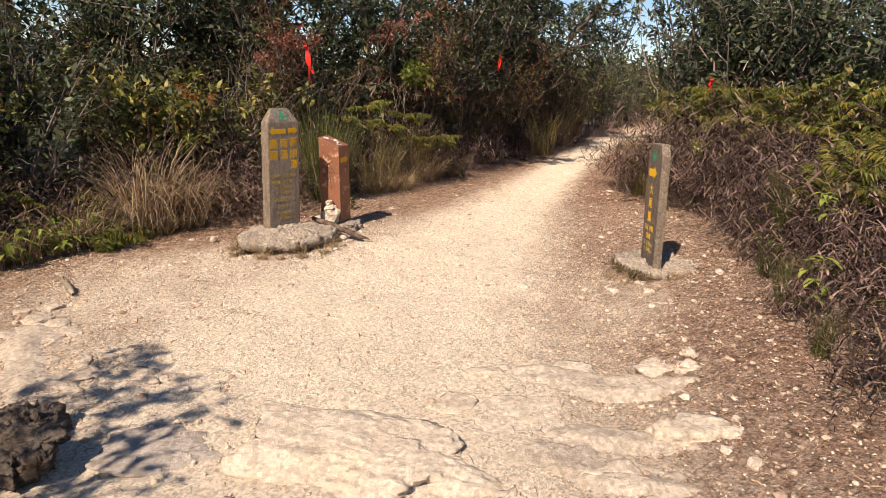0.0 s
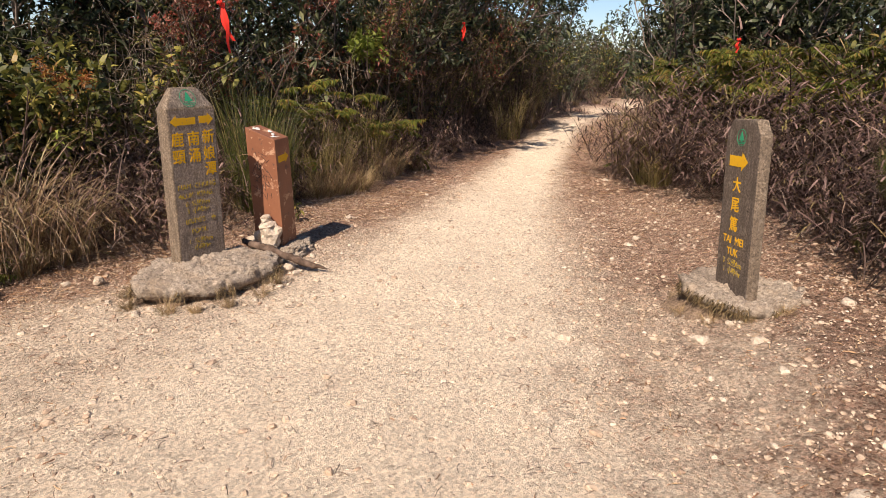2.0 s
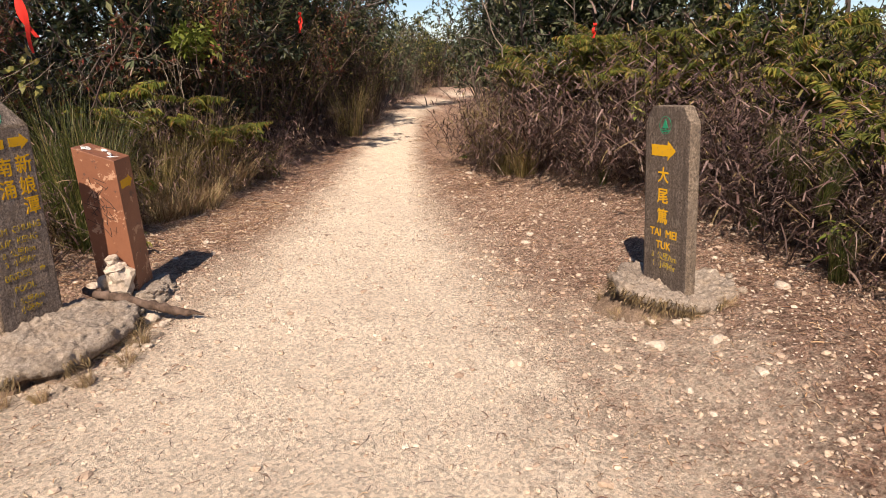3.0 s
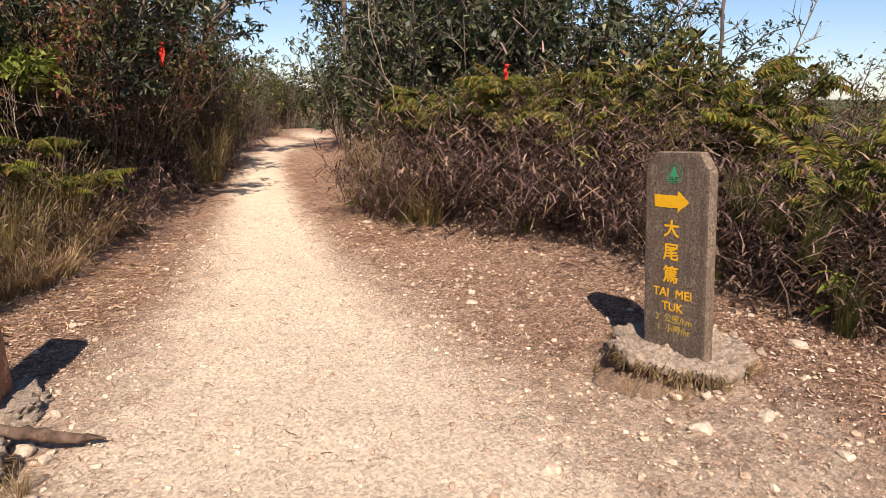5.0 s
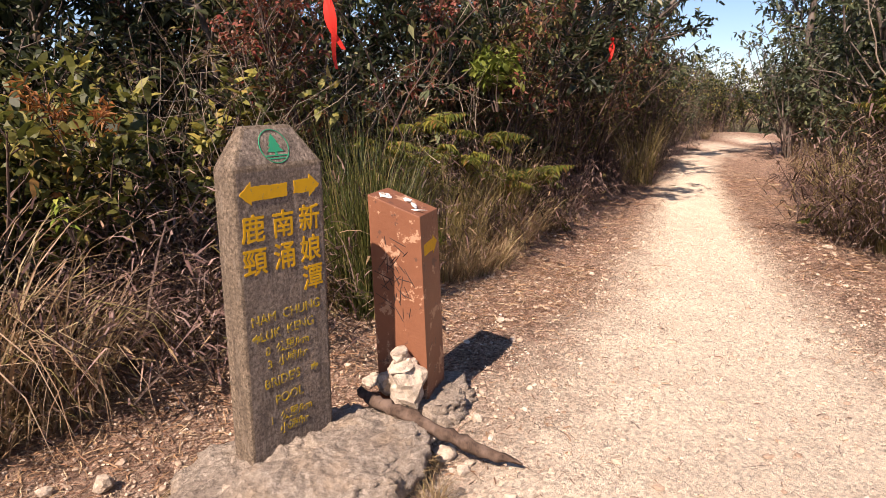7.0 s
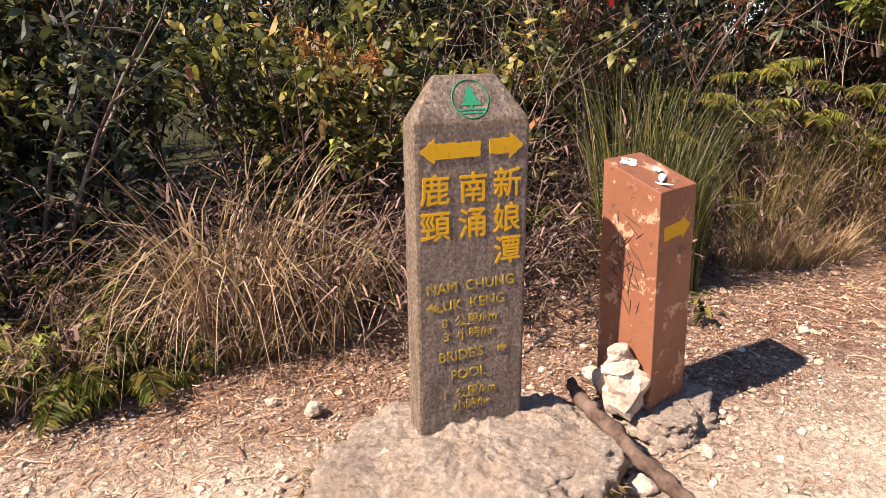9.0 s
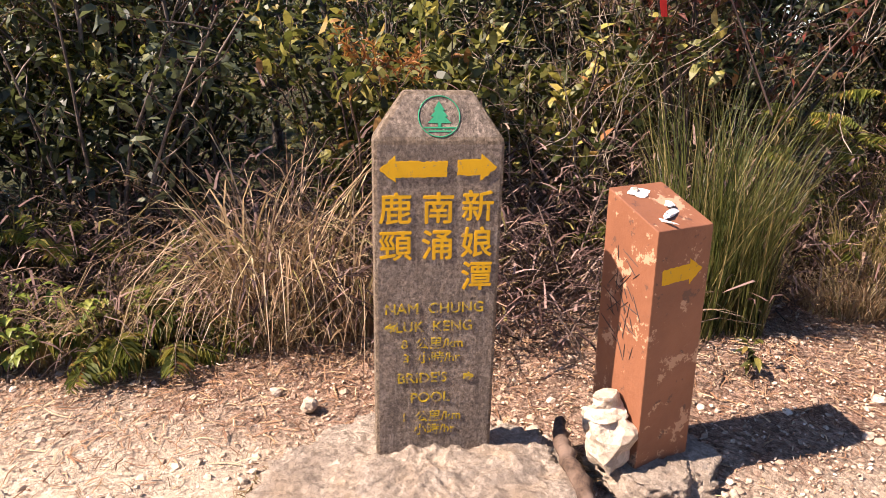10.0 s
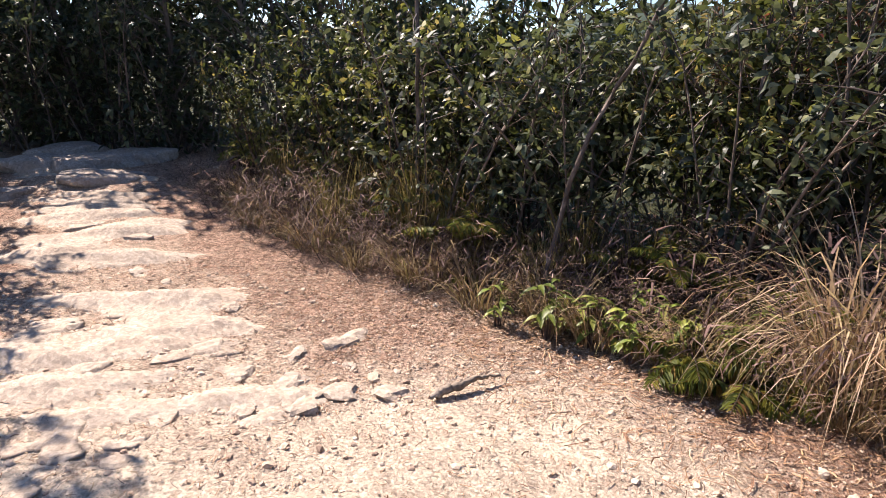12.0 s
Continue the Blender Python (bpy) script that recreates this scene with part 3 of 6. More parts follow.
def make_broadleaf(seed, label, mat=M_LIME, n=16, leaf=0.13, wide=0.05, height=0.3, name="seedling"):
    """A low plant with a few large leaves, each bent along its length."""
    rng = np.random.default_rng(seed)
    st, lv = Batch(), Batch()
    for i in range(n):
        a = i * 2.4 + rng.uniform(-0.4, 0.4)
        h = height * rng.uniform(0.25, 1)
        p = np.array([rng.normal(0, 0.03), rng.normal(0, 0.03), h])
        st.tube([[p[0] * 0.3, p[1] * 0.3, -0.03], [p[0] * 0.7, p[1] * 0.7, h * 0.5], p], [0.003, 0.0025, 0.0015], 3)
        L = leaf * rng.uniform(0.6, 1.2)
        lv.blades([p], [[np.cos(a), np.sin(a), rng.uniform(0.3, 1.0)]], L * 0.15, wide * 0.2, 0.0, 1, rng)
        s = np.linspace(0, 1, 6)
        d = np.array([np.cos(a), np.sin(a), 0])
        side = np.array([-np.sin(a), np.cos(a), 0])
        tilt = rng.uniform(0.1, 0.9)
        z = tilt * s - (0.5 + tilt * 0.6) * s ** 2
        mid = p + (d[None] * s[:, None] + np.array([0, 0, 1])[None] * z[:, None]) * L
        w = wide * np.sin(np.pi * np.clip(s * 0.93 + 0.05, 0, 1)) * 0.5 * L / leaf
        v = np.stack([mid - side * w[:, None] + [0, 0, 0.006], mid, mid + side * w[:, None] + [0, 0, 0.006]], 1).reshape(-1, 3)
        q = [[i3 * 3 + c, i3 * 3 + c + 1, i3 * 3 + c + 4, i3 * 3 + c + 3] for i3 in range(5) for c in (0, 1)]
        lv.add(v, None, q)
    ob = thing(name, label, "plant")
    mass("branchwork", st.mesh("branchwork", M_TWIG), ob)
    mass("foliage", lv.mesh("foliage", mat, True), ob)
    return ob


def put(rng, protos, x, y, scale=1.0, lift=0.0, tilt=4, rot=None, group="", lean=None):
    """Sets a copy of one of the grown plants on the ground."""
    p = protos[rng.integers(len(protos))]
    r = rng.uniform(0, 360) if rot is None else rot
    tx, ty = lean if lean else (rng.uniform(-tilt, tilt), rng.uniform(-tilt, tilt))
    m = pose(float(x), float(y), float(ground_z(x, y)) + lift, tx, ty, r) @ Matrix.Diagonal((scale, scale, scale * rng.uniform(0.92, 1.08), 1))
    c = copy_thing(p, m)
    c.matrix_basis = m
    if group:
        c["group"] = group
    return c


def along(line, spacing, rng, lo=0.0, hi=1.0, off=0.0, jit=0.2):
    """Places beside a line: every spacing metres, off metres to its left."""
    pts = np.array(line, float)
    seg = np.linalg.norm(np.diff(pts, axis=0), axis=1)
    cum = np.concatenate([[0], np.cumsum(seg)])
    s = lo * cum[-1] + rng.uniform(0, spacing)
    while s < hi * cum[-1]:
        i = min(np.searchsorted(cum, s, "right") - 1, len(seg) - 1)
        p = pts[i] + (pts[i + 1] - pts[i]) * (s - cum[i]) / seg[i]
        d = (pts[i + 1] - pts[i]) / seg[i]
        o = off + rng.uniform(-jit, jit)
        yield p[0] - d[1] * o, p[1] + d[0] * o
        s += spacing * rng.uniform(0.7, 1.3)


def stored(*obs):
    """The first-grown plants stay in the thicket behind the trees, where the copies are taken from."""
    return list(obs)


LEFT = [(-7.2, 0.9), (-6.4, 0.9), (-5.1, 2.55), (-4.2, 3.85), (-3.85, 4.7), (-3.45, 5.3), (-3.05, 6.05), (-2.78, 6.92), (-2.28, 7.52), (-1.5, 8.1), (-0.75, 8.7), (0.3, 10.7), (0.95, 12.4), (2.0, 14.2), (4.2, 19.0), (8.0, 26), (11.5, 31)]
RIGHT = [(10.8, 25.5), (6.4, 18.2), (4.5, 14.2), (3.35, 11.5), (2.95, 9.9), (2.9, 8.0), (2.9, 7.0), (2.75, 6.0), (2.45, 5.1), (2.15, 3.9), (1.85, 2.7), (1.75, 1.5), (1.8, -0.5)]
NEAR_LEFT = LEFT[:12]
NEAR_RIGHT = RIGHT[3:11]
FAR_LEFT = LEFT[11:]

shrubs_green = stored(*[make_woody("shrub", "dense green leafy shrub at the trail's edge", "shrub", M_TWIG, M_LEAF, seed=10 + i, height=1.75, reach=0.75, stems=7, branches=7, twigs=4, per_twig=6, leaf=0.072, wide=0.035, low=0.22, round_leaf=True) for i in range(3)])
shrubs_mixed = stored(*[make_woody("shrub", "half-dry shrub with brown and olive leaves", "shrub", M_TWIG, M_LEAF_MIX, seed=20 + i, height=1.7, reach=0.7, stems=9, branches=6, twigs=5, per_twig=6, leaf=0.06, wide=0.02, low=0.15) for i in range(3)])
shrubs_red = stored(*[make_woody("shrub", "tall thin shrub with reddish dying leaves", "shrub", M_TWIG, M_LEAF_RED, seed=30 + i, height=2.3, reach=0.6, stems=5, branches=7, twigs=4, per_twig=7, leaf=0.06, wide=0.026, low=0.45) for i in range(2)])
shrubs_dark = stored(*[make_woody("shrub", "dark glossy evergreen shrub", "shrub", M_BARK, M_LEAF_DARK, seed=40 + i, height=2.1, reach=0.9, stems=6, branches=8, twigs=4, per_twig=5, leaf=0.088, wide=0.035, low=0.2, stem_r=0.016, round_leaf=True) for i in range(3)])
shrubs_pale = stored(*[make_woody("shrub", "shrub with large pale green and yellowing leaves", "shrub", M_TWIG, M_LEAF_PALE, seed=50 + i, height=1.5, reach=0.6, stems=6, branches=6, twigs=3, per_twig=6, leaf=0.095, wide=0.040, low=0.35, round_leaf=True) for i in range(2)])
bracken = stored(*[make_bracken(60 + i, "tangled purplish-brown dead fern thicket on the bank") for i in range(4)])
ferns = stored(*[make_fern(70 + i, "yellow-green fern with arching fronds") for i in range(3)])
ferns_dry = stored(*[make_fern(76 + i, "drying brown fern with drooping fronds", M_DEAD, 10, 0.5) for i in range(2)])
tufts_straw = stored(*[make_grass(80 + i, "dry straw-coloured grass tuft", M_STRAW, 150, 0.55, 0.14, 1.7) for i in range(3)])
tufts_reed = stored(*[make_grass(85 + i, "tall green reed grass tuft", M_REED, 250, 1.2, 0.13, 0.75, 0.0055, "reed_grass", 6.0) for i in range(2)])
tufts_pampas = stored(*[make_grass(88 + i, "tall yellowing silvergrass clump", M_SILVER, 230, 1.5, 0.28, 0.9, 0.010, "silvergrass", 4.5) for i in range(2)])
trees = stored(*[make_woody("tree", "slender broadleaf tree with dark dense crown", "tree", M_BARK, M_LEAF_DARK, "crown", "trunk", seed=90 + i, height=4.6, reach=1.7, stems=2, branches=22, twigs=5, per_twig=7, leaf=0.145, wide=0.058, low=0.22, stem_r=0.05, spray=0.35, sides=7, branch_len=0.62) for i in range(3)])
trees_green = stored(*[make_woody("tree", "small green leafy tree with thin trunks", "tree", M_BARK_PALE, M_LEAF, "crown", "trunk", seed=95 + i, height=4.0, reach=1.4, stems=3, branches=14, twigs=6, per_twig=7, leaf=0.122, wide=0.047, low=0.3, stem_r=0.032, spray=0.32, sides=6, branch_len=0.6) for i in range(2)])
bare = stored(make_woody("bare_sapling", "thin sapling with few leaves and bare twigs", "tree", M_BARK_PALE, M_LEAF_MIX, "foliage", "trunk", seed=99, height=3.2, reach=1.0, stems=2, branches=12, twigs=5, per_twig=1, leaf=0.05, wide=0.02, low=0.3, stem_r=0.022, spray=0.3, branch_len=0.6))
bare_shrubs = stored(*[make_woody("shrub", "bare tangle of leaning dark stems", "shrub", M_TWIG, M_LEAF_MIX, seed=107 + i, height=1.9, reach=0.7, stems=16, branches=5, twigs=3, per_twig=2, leaf=0.06, wide=0.02, low=0.4, stem_r=0.011) for i in range(2)])
lime = make_woody("shrub", "bright lime-green young leafy shrub", "shrub", M_TWIG, M_LIME, seed=105, height=0.6, reach=0.45, stems=5, branches=5, twigs=3, per_twig=6, leaf=0.13, wide=0.05, low=0.5, round_leaf=True)
PROTOS = shrubs_green + shrubs_mixed + shrubs_red + shrubs_dark + shrubs_pale + bracken + ferns + ferns_dry + tufts_straw + tufts_reed + tufts_pampas + trees + trees_green + bare + bare_shrubs
for i, ob in enumerate(PROTOS):   # the first of each kind grows deep in the woods behind the left thicket
    ox, oy = -9.5 - (i % 6) * 1.3, 9.0 + (i // 6) * 1.4
    ob.matrix_basis = pose(ox, oy, float(ground_z(ox, oy)), 0, 0, 40 * i)

rng = np.random.default_rng(5)
# left thicket, from the fringe inwards
for x, y in along(NEAR_LEFT, 0.28, rng, 0.10, 1.0, 0.28, 0.14):
    put(rng, tufts_straw, x, y, rng.uniform(0.55, 1.15), group="grass along the trail")
for x, y in along(NEAR_LEFT, 0.38, rng, 0.12, 1.0, 0.62, 0.18):
    if -4.4 < x < -3.2 and 4.6 < y < 6.7 and rng.uniform() < 0.75:
        put(rng, ferns + ferns_dry, x, y, rng.uniform(0.6, 0.9), 0.0, 10, group="ferns")
        continue
    put(rng, bracken + bracken + ferns_dry, x, y, rng.uniform(0.75, 1.1), group="dead fern thicket")
for x, y in along(NEAR_LEFT, 0.5, rng, 0.45, 1.0, 1.15, 0.2):
    put(rng, bracken, x, y, rng.uniform(1.1, 1.4), group="dead fern thicket")
for x, y in along(NEAR_LEFT, 0.7, rng, 0.2, 1.0, 0.75, 0.3):
    put(rng, ferns, x, y, rng.uniform(0.5, 1.0), rng.uniform(0.0, 0.6), 15, group="ferns")
for x, y in along(NEAR_LEFT, 0.46, rng, 0.0, 1.0, 1.15, 0.25):
    west = x < -3.6
    if (-4.4 < x < -3.2 and y < 6.9) or y > 8.6:
        continue
    if west:
        x, y = x + rng.uniform(-0.45, 0.3), y + rng.uniform(-0.3, 0.3)
    put(rng, shrubs_dark + shrubs_dark + shrubs_green if west else shrubs_pale + shrubs_mixed + shrubs_mixed + shrubs_red, x - 0.25 * (not west), y + 0.3 * (not west), rng.uniform(0.85, 1.1), group="thicket shrubs")
for x, y in along(NEAR_LEFT, 0.50, rng, 0.0, 1.0, 2.0, 0.3):
    west = x < -4.2
    put(rng, shrubs_dark + shrubs_green if west else shrubs_mixed + shrubs_mixed + shrubs_red + shrubs_dark, x, y, rng.uniform(1.15, 1.4) if west else rng.uniform(1.0, 1.2), group="thicket shrubs")
for x, y in along(NEAR_LEFT, 0.95, rng, 0.0, 0.5, 2.7, 0.4):
    put(rng, shrubs_dark + shrubs_green, x, y, rng.uniform(1.25, 1.5), group="woodland")
for x, y in along(NEAR_LEFT, 1.6, rng, 0.0, 0.55, 3.6, 0.5):
    put(rng, trees + trees_green, x, y, rng.uniform(0.42, 0.55), group="woodland")
for x, y in along(NEAR_LEFT, 0.8, rng, 0.48, 1.0, 2.5, 0.3):
    put(rng, shrubs_dark + shrubs_red + shrubs_mixed, x, y, rng.uniform(1.2, 1.45), group="woodland")
for x, y in along(NEAR_LEFT, 1.0, rng, 0.52, 1.0, 3.6, 0.5):
    put(rng, trees, x, y, rng.uniform(0.76, 0.92), group="woodland")
for x, y in along(NEAR_LEFT, 2.2, rng, 0.4, 1.0, 5.4, 0.8):
    put(rng, trees, x, y, rng.uniform(0.6, 0.8), group="woodland")
# beyond, on the left of the path
for x, y in along(FAR_LEFT, 0.5, rng, 0.0, 0.35, 0.45, 0.2):
    put(rng, bracken + bracken + ferns_dry + bare_shrubs, x, y, rng.uniform(0.8, 1.2), group="dead fern thicket")
for x, y in along(FAR_LEFT, 0.45, rng, 0.0, 0.4, 0.85, 0.3):
    put(rng, shrubs_mixed + shrubs_green + shrubs_red + bare_shrubs, x, y, rng.uniform(1.0, 1.35), group="thicket shrubs")
for x, y in along(FAR_LEFT, 0.7, rng, 0.0, 0.5, 1.5, 0.4):
    put(rng, shrubs_red + shrubs_mixed + shrubs_dark + bare, x, y, rng.uniform(1.2, 1.5), group="thicket shrubs")
for x, y in along(FAR_LEFT, 0.9, rng, 0.15, 1.0, 0.35, 0.25):
    put(rng, tufts_straw + bare_shrubs + bare_shrubs + bracken, x, y, rng.uniform(0.6, 1.0), group="grass along the trail")
for x, y in along(FAR_LEFT, 0.9, rng, 0.3, 1.0, 1.0, 0.35):
    put(rng, shrubs_mixed + shrubs_dark + shrubs_green, x, y, rng.uniform(0.9, 1.25), group="thicket shrubs")
for x, y in along(FAR_LEFT, 0.9, rng, 0.0, 0.55, 2.7, 0.5):
    put(rng, trees + trees_green + bare, x, y, rng.uniform(0.7, 0.95), group="woodland")
for x, y in along(FAR_LEFT, 2.2, rng, 0.5, 1.0, 2.6, 0.7):
    put(rng, trees_green + shrubs_dark, x, y, rng.uniform(0.5, 0.8), group="woodland")
for x, y, s in ((1.4, 16.4, 1.15), (0.8, 15.4, 1.1), (2.2, 18.4, 1.15), (0.2, 14.2, 1.0), (2.0, 17.3, 1.2), (-0.2, 13.4, 0.9), (0.0, 12.4, 0.85), (0.2, 13.4, 0.95), (-0.9, 12.2, 0.8), (2.9, 20.5, 1.1), (7.3, 17.7, 1.15), (8.2, 19.6, 1.15)):
    put(rng, trees, x, y, s, group="woodland")
# right bank
for x, y in along(NEAR_RIGHT, 0.34, rng, 0.0, 1.0, 0.55, 0.12):
    put(rng, bracken, x, y, rng.uniform(0.7, 0.95), group="dead fern thicket")
for x, y in along(NEAR_RIGHT, 0.42, rng, 0.0, 1.0, 0.95, 0.15):
    put(rng, bracken, x, y, rng.uniform(1.0, 1.2), group="dead fern thicket")
for x, y in along(NEAR_RIGHT, 1.6, rng, 0.0, 1.0, 1.45, 0.2):
    put(rng, bracken, x, y, rng.uniform(1.1, 1.3), 0.1, group="dead fern thicket")
for x, y in along(NEAR_RIGHT, 0.15, rng, 0.0, 0.75, 1.15, 0.55):
    put(rng, ferns, x, y, rng.uniform(0.5, 0.9), rng.uniform(0.55, 1.0), 30, group="ferns on the bank")
for x, y in along(NEAR_RIGHT, 0.6, rng, 0.6, 1.0, 0.8, 0.4):
    put(rng, ferns + ferns_dry, x, y, rng.uniform(0.5, 0.9), rng.uniform(0.3, 0.9), 22, group="ferns on the bank")
for x, y in along(NEAR_RIGHT, 0.9, rng, 0.3, 1.0, 0.2, 0.15):
    put(rng, tufts_reed, x, y, rng.uniform(0.25, 0.4), group="grass along the trail")
for x, y in along(NEAR_RIGHT, 0.35, rng, 0.0, 0.95, 1.95, 0.4):
    put(rng, ferns + ferns + shrubs_mixed, x, y, rng.uniform(0.6, 0.85), 0.4, 15, group="ferns on the bank")
for x, y in along(NEAR_RIGHT, 0.65, rng, 0.0, 0.8, 2.9, 0.5):
    put(rng, shrubs_mixed + shrubs_green, x, y, rng.uniform(0.75, 0.95), group="thicket shrubs")
for x, y in along(RIGHT[:5], 0.6, rng, 0.0, 1.0, 0.3, 0.2):
    put(rng, tufts_straw + tufts_straw + bracken + tufts_pampas, x, y, rng.uniform(0.7, 1.0), group="grass along the trail")
for x, y in along(RIGHT[:5], 0.7, rng, 0.0, 1.0, 0.95, 0.3):
    put(rng, shrubs_mixed + shrubs_dark + shrubs_green, x, y, rng.uniform(0.7, 1.0), group="thicket shrubs")
for x, y in along(RIGHT[:4], 1.4, rng, 0.0, 1.0, 1.7, 0.5):
    put(rng, trees + trees_green, x, y, rng.uniform(0.75, 1.0), group="woodland")
for x, y, s in ((5.4, 12.6, 0.85), (6.4, 11.8, 0.85), (5.0, 10.8, 0.6), (5.9, 10.6, 0.62), (6.8, 10.4, 0.6), (4.4, 12.2, 0.8), (7.6, 9.9, 0.55), (7.5, 11.2, 0.78), (6.0, 13.8, 0.9), (8.6, 11.6, 0.75), (4.9, 11.6, 0.75), (8.1, 17.8, 1.15), (7.4, 16.6, 1.0), (9.4, 11.6, 0.6)):
    put(rng, trees, x, y, s, group="woodland")
for x, y in ((5.2, 10.2), (6.2, 9.9), (7.1, 9.2), (6.4, 8.5), (8.0, 9.6), (5.8, 11.0), (7.9, 8.4)):
    put(rng, shrubs_green + shrubs_green + shrubs_dark, x, y, rng.uniform(0.75, 1.0), group="thicket shrubs")
for x, y in ((6.9, 8.0), (8.4, 6.8), (8.0, 5.6), (9.0, 4.2)):
    put(rng, bare, x, y, rng.uniform(0.7, 0.95), group="bare saplings")
for x, y in along([(20, 31), (13, 31.5), (8, 32)], 0.9, rng, 0, 1, 0.0, 0.8):
    put(rng, shrubs_green + shrubs_mixed + tufts_pampas, x, y, rng.uniform(1.0, 1.4), 0.2, group="thicket shrubs")
for x, y in along([(24, 34), (14, 34.5), (6, 35)], 1.6, rng, 0, 1, 0.0, 0.8):
    put(rng, trees_green, x, y, rng.uniform(0.68, 0.84), 0.4, group="woodland")
for x, y, s in ((4.9, 10.9, 1.5), (5.6, 10.6, 1.55), (6.2, 10.2, 1.5), (5.2, 11.8, 1.7), (4.3, 11.3, 1.5), (6.7, 9.7, 1.35), (6.0, 11.3, 1.7), (6.9, 10.6, 1.5), (4.6, 12.2, 1.6)):
    put(rng, shrubs_dark, x, y, s, group="woodland")
for x, y, s in ((7.6, 28.6, 1.7), (8.6, 29.0, 1.75), (9.5, 29.5, 1.7), (10.5, 30.0, 1.8), (11.5, 30.2, 1.7), (12.6, 30.6, 1.85), (6.6, 27.6, 1.6)):
    put(rng, shrubs_green + shrubs_mixed, x, y, s, group="thicket shrubs")
# west trail, and trees added out of view behind the walker
for x, y in ((-8.8, -0.6), (-9.0, -2.2), (-8.0, -3.4), (-7.0, -4.0), (-9.8, -3.6), (-10.2, -1.2), (-8.6, 1.2), (-6.2, -3.4), (-10.8, -4.8), (-9.4, 0.4), (-5.6, -3.0), (-11.2, -2.6), (-11.0, -0.2)):
    put(rng, trees, x, y, rng.uniform(0.85, 1.1), group="woodland")
for x, y in ((-7.9, -0.9), (-7.8, -1.7), (-8.0, -0.4), (-8.6, -1.2), (-7.6, -2.4), (-8.2, -1.2), (-8.8, -1.8), (-8.2, -2.4), (-7.4, -3.0), (-9.3, -2.8), (-6.6, -2.9), (-8.3, 0.2), (-9.6, -1.6), (-8.8, -0.2), (-10.2, -2.4), (-9.2, -1.0), (-9.8, -0.4), (-10.4, -3.4), (-8.4, -3.2)):
    put(rng, shrubs_dark, x, y, rng.uniform(1.1, 1.35), rng.uniform(-0.65, -0.1), group="thicket shrubs")
for x, y in ((-6.0, -2.3), (-5.2, -1.7), (-4.4, -1.1)):
    put(rng, bracken + tufts_straw, x, y, rng.uniform(0.6, 0.8), group="dead fern thicket")
# Unseen trees, added; the nearer ones throw shade onto the trail.
for x, y in ((-3.1, 0.15), (-5.5, -1.2), (-5.2, -3.6), (-3.4, -1.8), (-1.8, -3.6), (0.6, -4.2), (2.6, -2.6), (3.4, 0.4)):
    put(rng, trees_green, x, y, rng.uniform(0.7, 0.9), group="woodland")
for x, y in ((-6.0, -4.2),):
    put(rng, trees_green, x, y, rng.uniform(0.85, 0.95), group="woodland")
# Large trees added to keep the hollow at the trail's west end shaded.
for x, y, s in ((-10.4, -3.4, 1.5), (-9.6, -4.4, 1.5), (-11.0, -2.2, 1.4), (-9.1, -3.7, 1.15), (-11.6, -4.0, 1.5)):
    put(rng, trees, x, y, s, group="woodland")
# the fern bank rises away from the path
rb = np.random.default_rng(47)
for x, y in along(RIGHT[3:9], 0.8, rb, 0.0, 1.0, 1.55, 0.2):
    put(rb, bracken, x, y, rb.uniform(1.45, 1.75), 0.02, group="dead fern thicket")
for x, y in along(RIGHT[3:8], 0.22, rb, 0.0, 1.0, 1.5, 0.45):
    put(rb, ferns, x, y, rb.uniform(0.5, 0.8), rb.uniform(0.95, 1.4), 28, group="ferns on the bank")
# lit ferns and reeds along the west fringe
rw = np.random.default_rng(31)
# Two unseen trees, added to cast shade over the trail's near left edge.
for x, y, k in ((-2.95, 0.0, 0.72), (-3.5, 0.15, 0.62)):
    put(rw, trees, x, y, k, group="woodland")
for x, y in along(LEFT[1:7], 0.36, rw, 0.0, 1.0, 0.8, 0.25):
    put(rw, ferns + ferns + ferns_dry, x, y, rw.uniform(0.5, 0.8), rw.uniform(0.1, 0.45), 15, group="ferns")
for x, y in along(LEFT[1:7], 0.6, rw, 0.0, 0.9, 0.62, 0.2):
    put(rw, tufts_pampas + tufts_straw, x, y, rw.uniform(0.38, 0.62), group="reed grass")
for x, y in along(LEFT[2:6], 0.26, rw, 0.0, 1.0, 0.75, 0.25):
    put(rw, tufts_pampas + tufts_straw, x, y, rw.uniform(0.5, 0.85), group="reed grass")
for x, y in along(LEFT[1:7], 0.3, rw, 0.0, 1.0, 0.5, 0.15):
    put(rw, bracken, x, y, rw.uniform(0.45, 0.7), group="dead fern thicket")
for x, y, s in ((-2.6, 7.4, 1.15), (-2.95, 7.25, 1.2), (-2.4, 7.65, 1.2), (-2.1, 7.85, 1.1), (-2.7, 7.65, 1.4)):
    put(rw, bracken, x, y, s, 0.02, group="dead fern thicket")
for x, y, s in ((-0.95, 9.45, 0.7), (-0.55, 10.0, 0.75)):
    put(rw, tufts_pampas, x, y, s, group="reed grass")
for x, y in along([(3.6, 6.8), (3.45, 5.9), (3.2, 5.0), (3.0, 4.2)], 0.3, rw, 0.0, 1.0, 0.0, 0.3):
    put(rw, bracken, x, y, rw.uniform(1.25, 1.5), rw.uniform(0.0, 0.15), group="dead fern thicket")
for x, y in along([(3.9, 6.8), (3.7, 5.9), (3.5, 5.0)], 0.5, rw, 0.0, 1.0, 0.0, 0.3):
    put(rw, ferns_dry + ferns + bare_shrubs, x, y, 0.7, 0.5, 15, group="ferns on the bank")
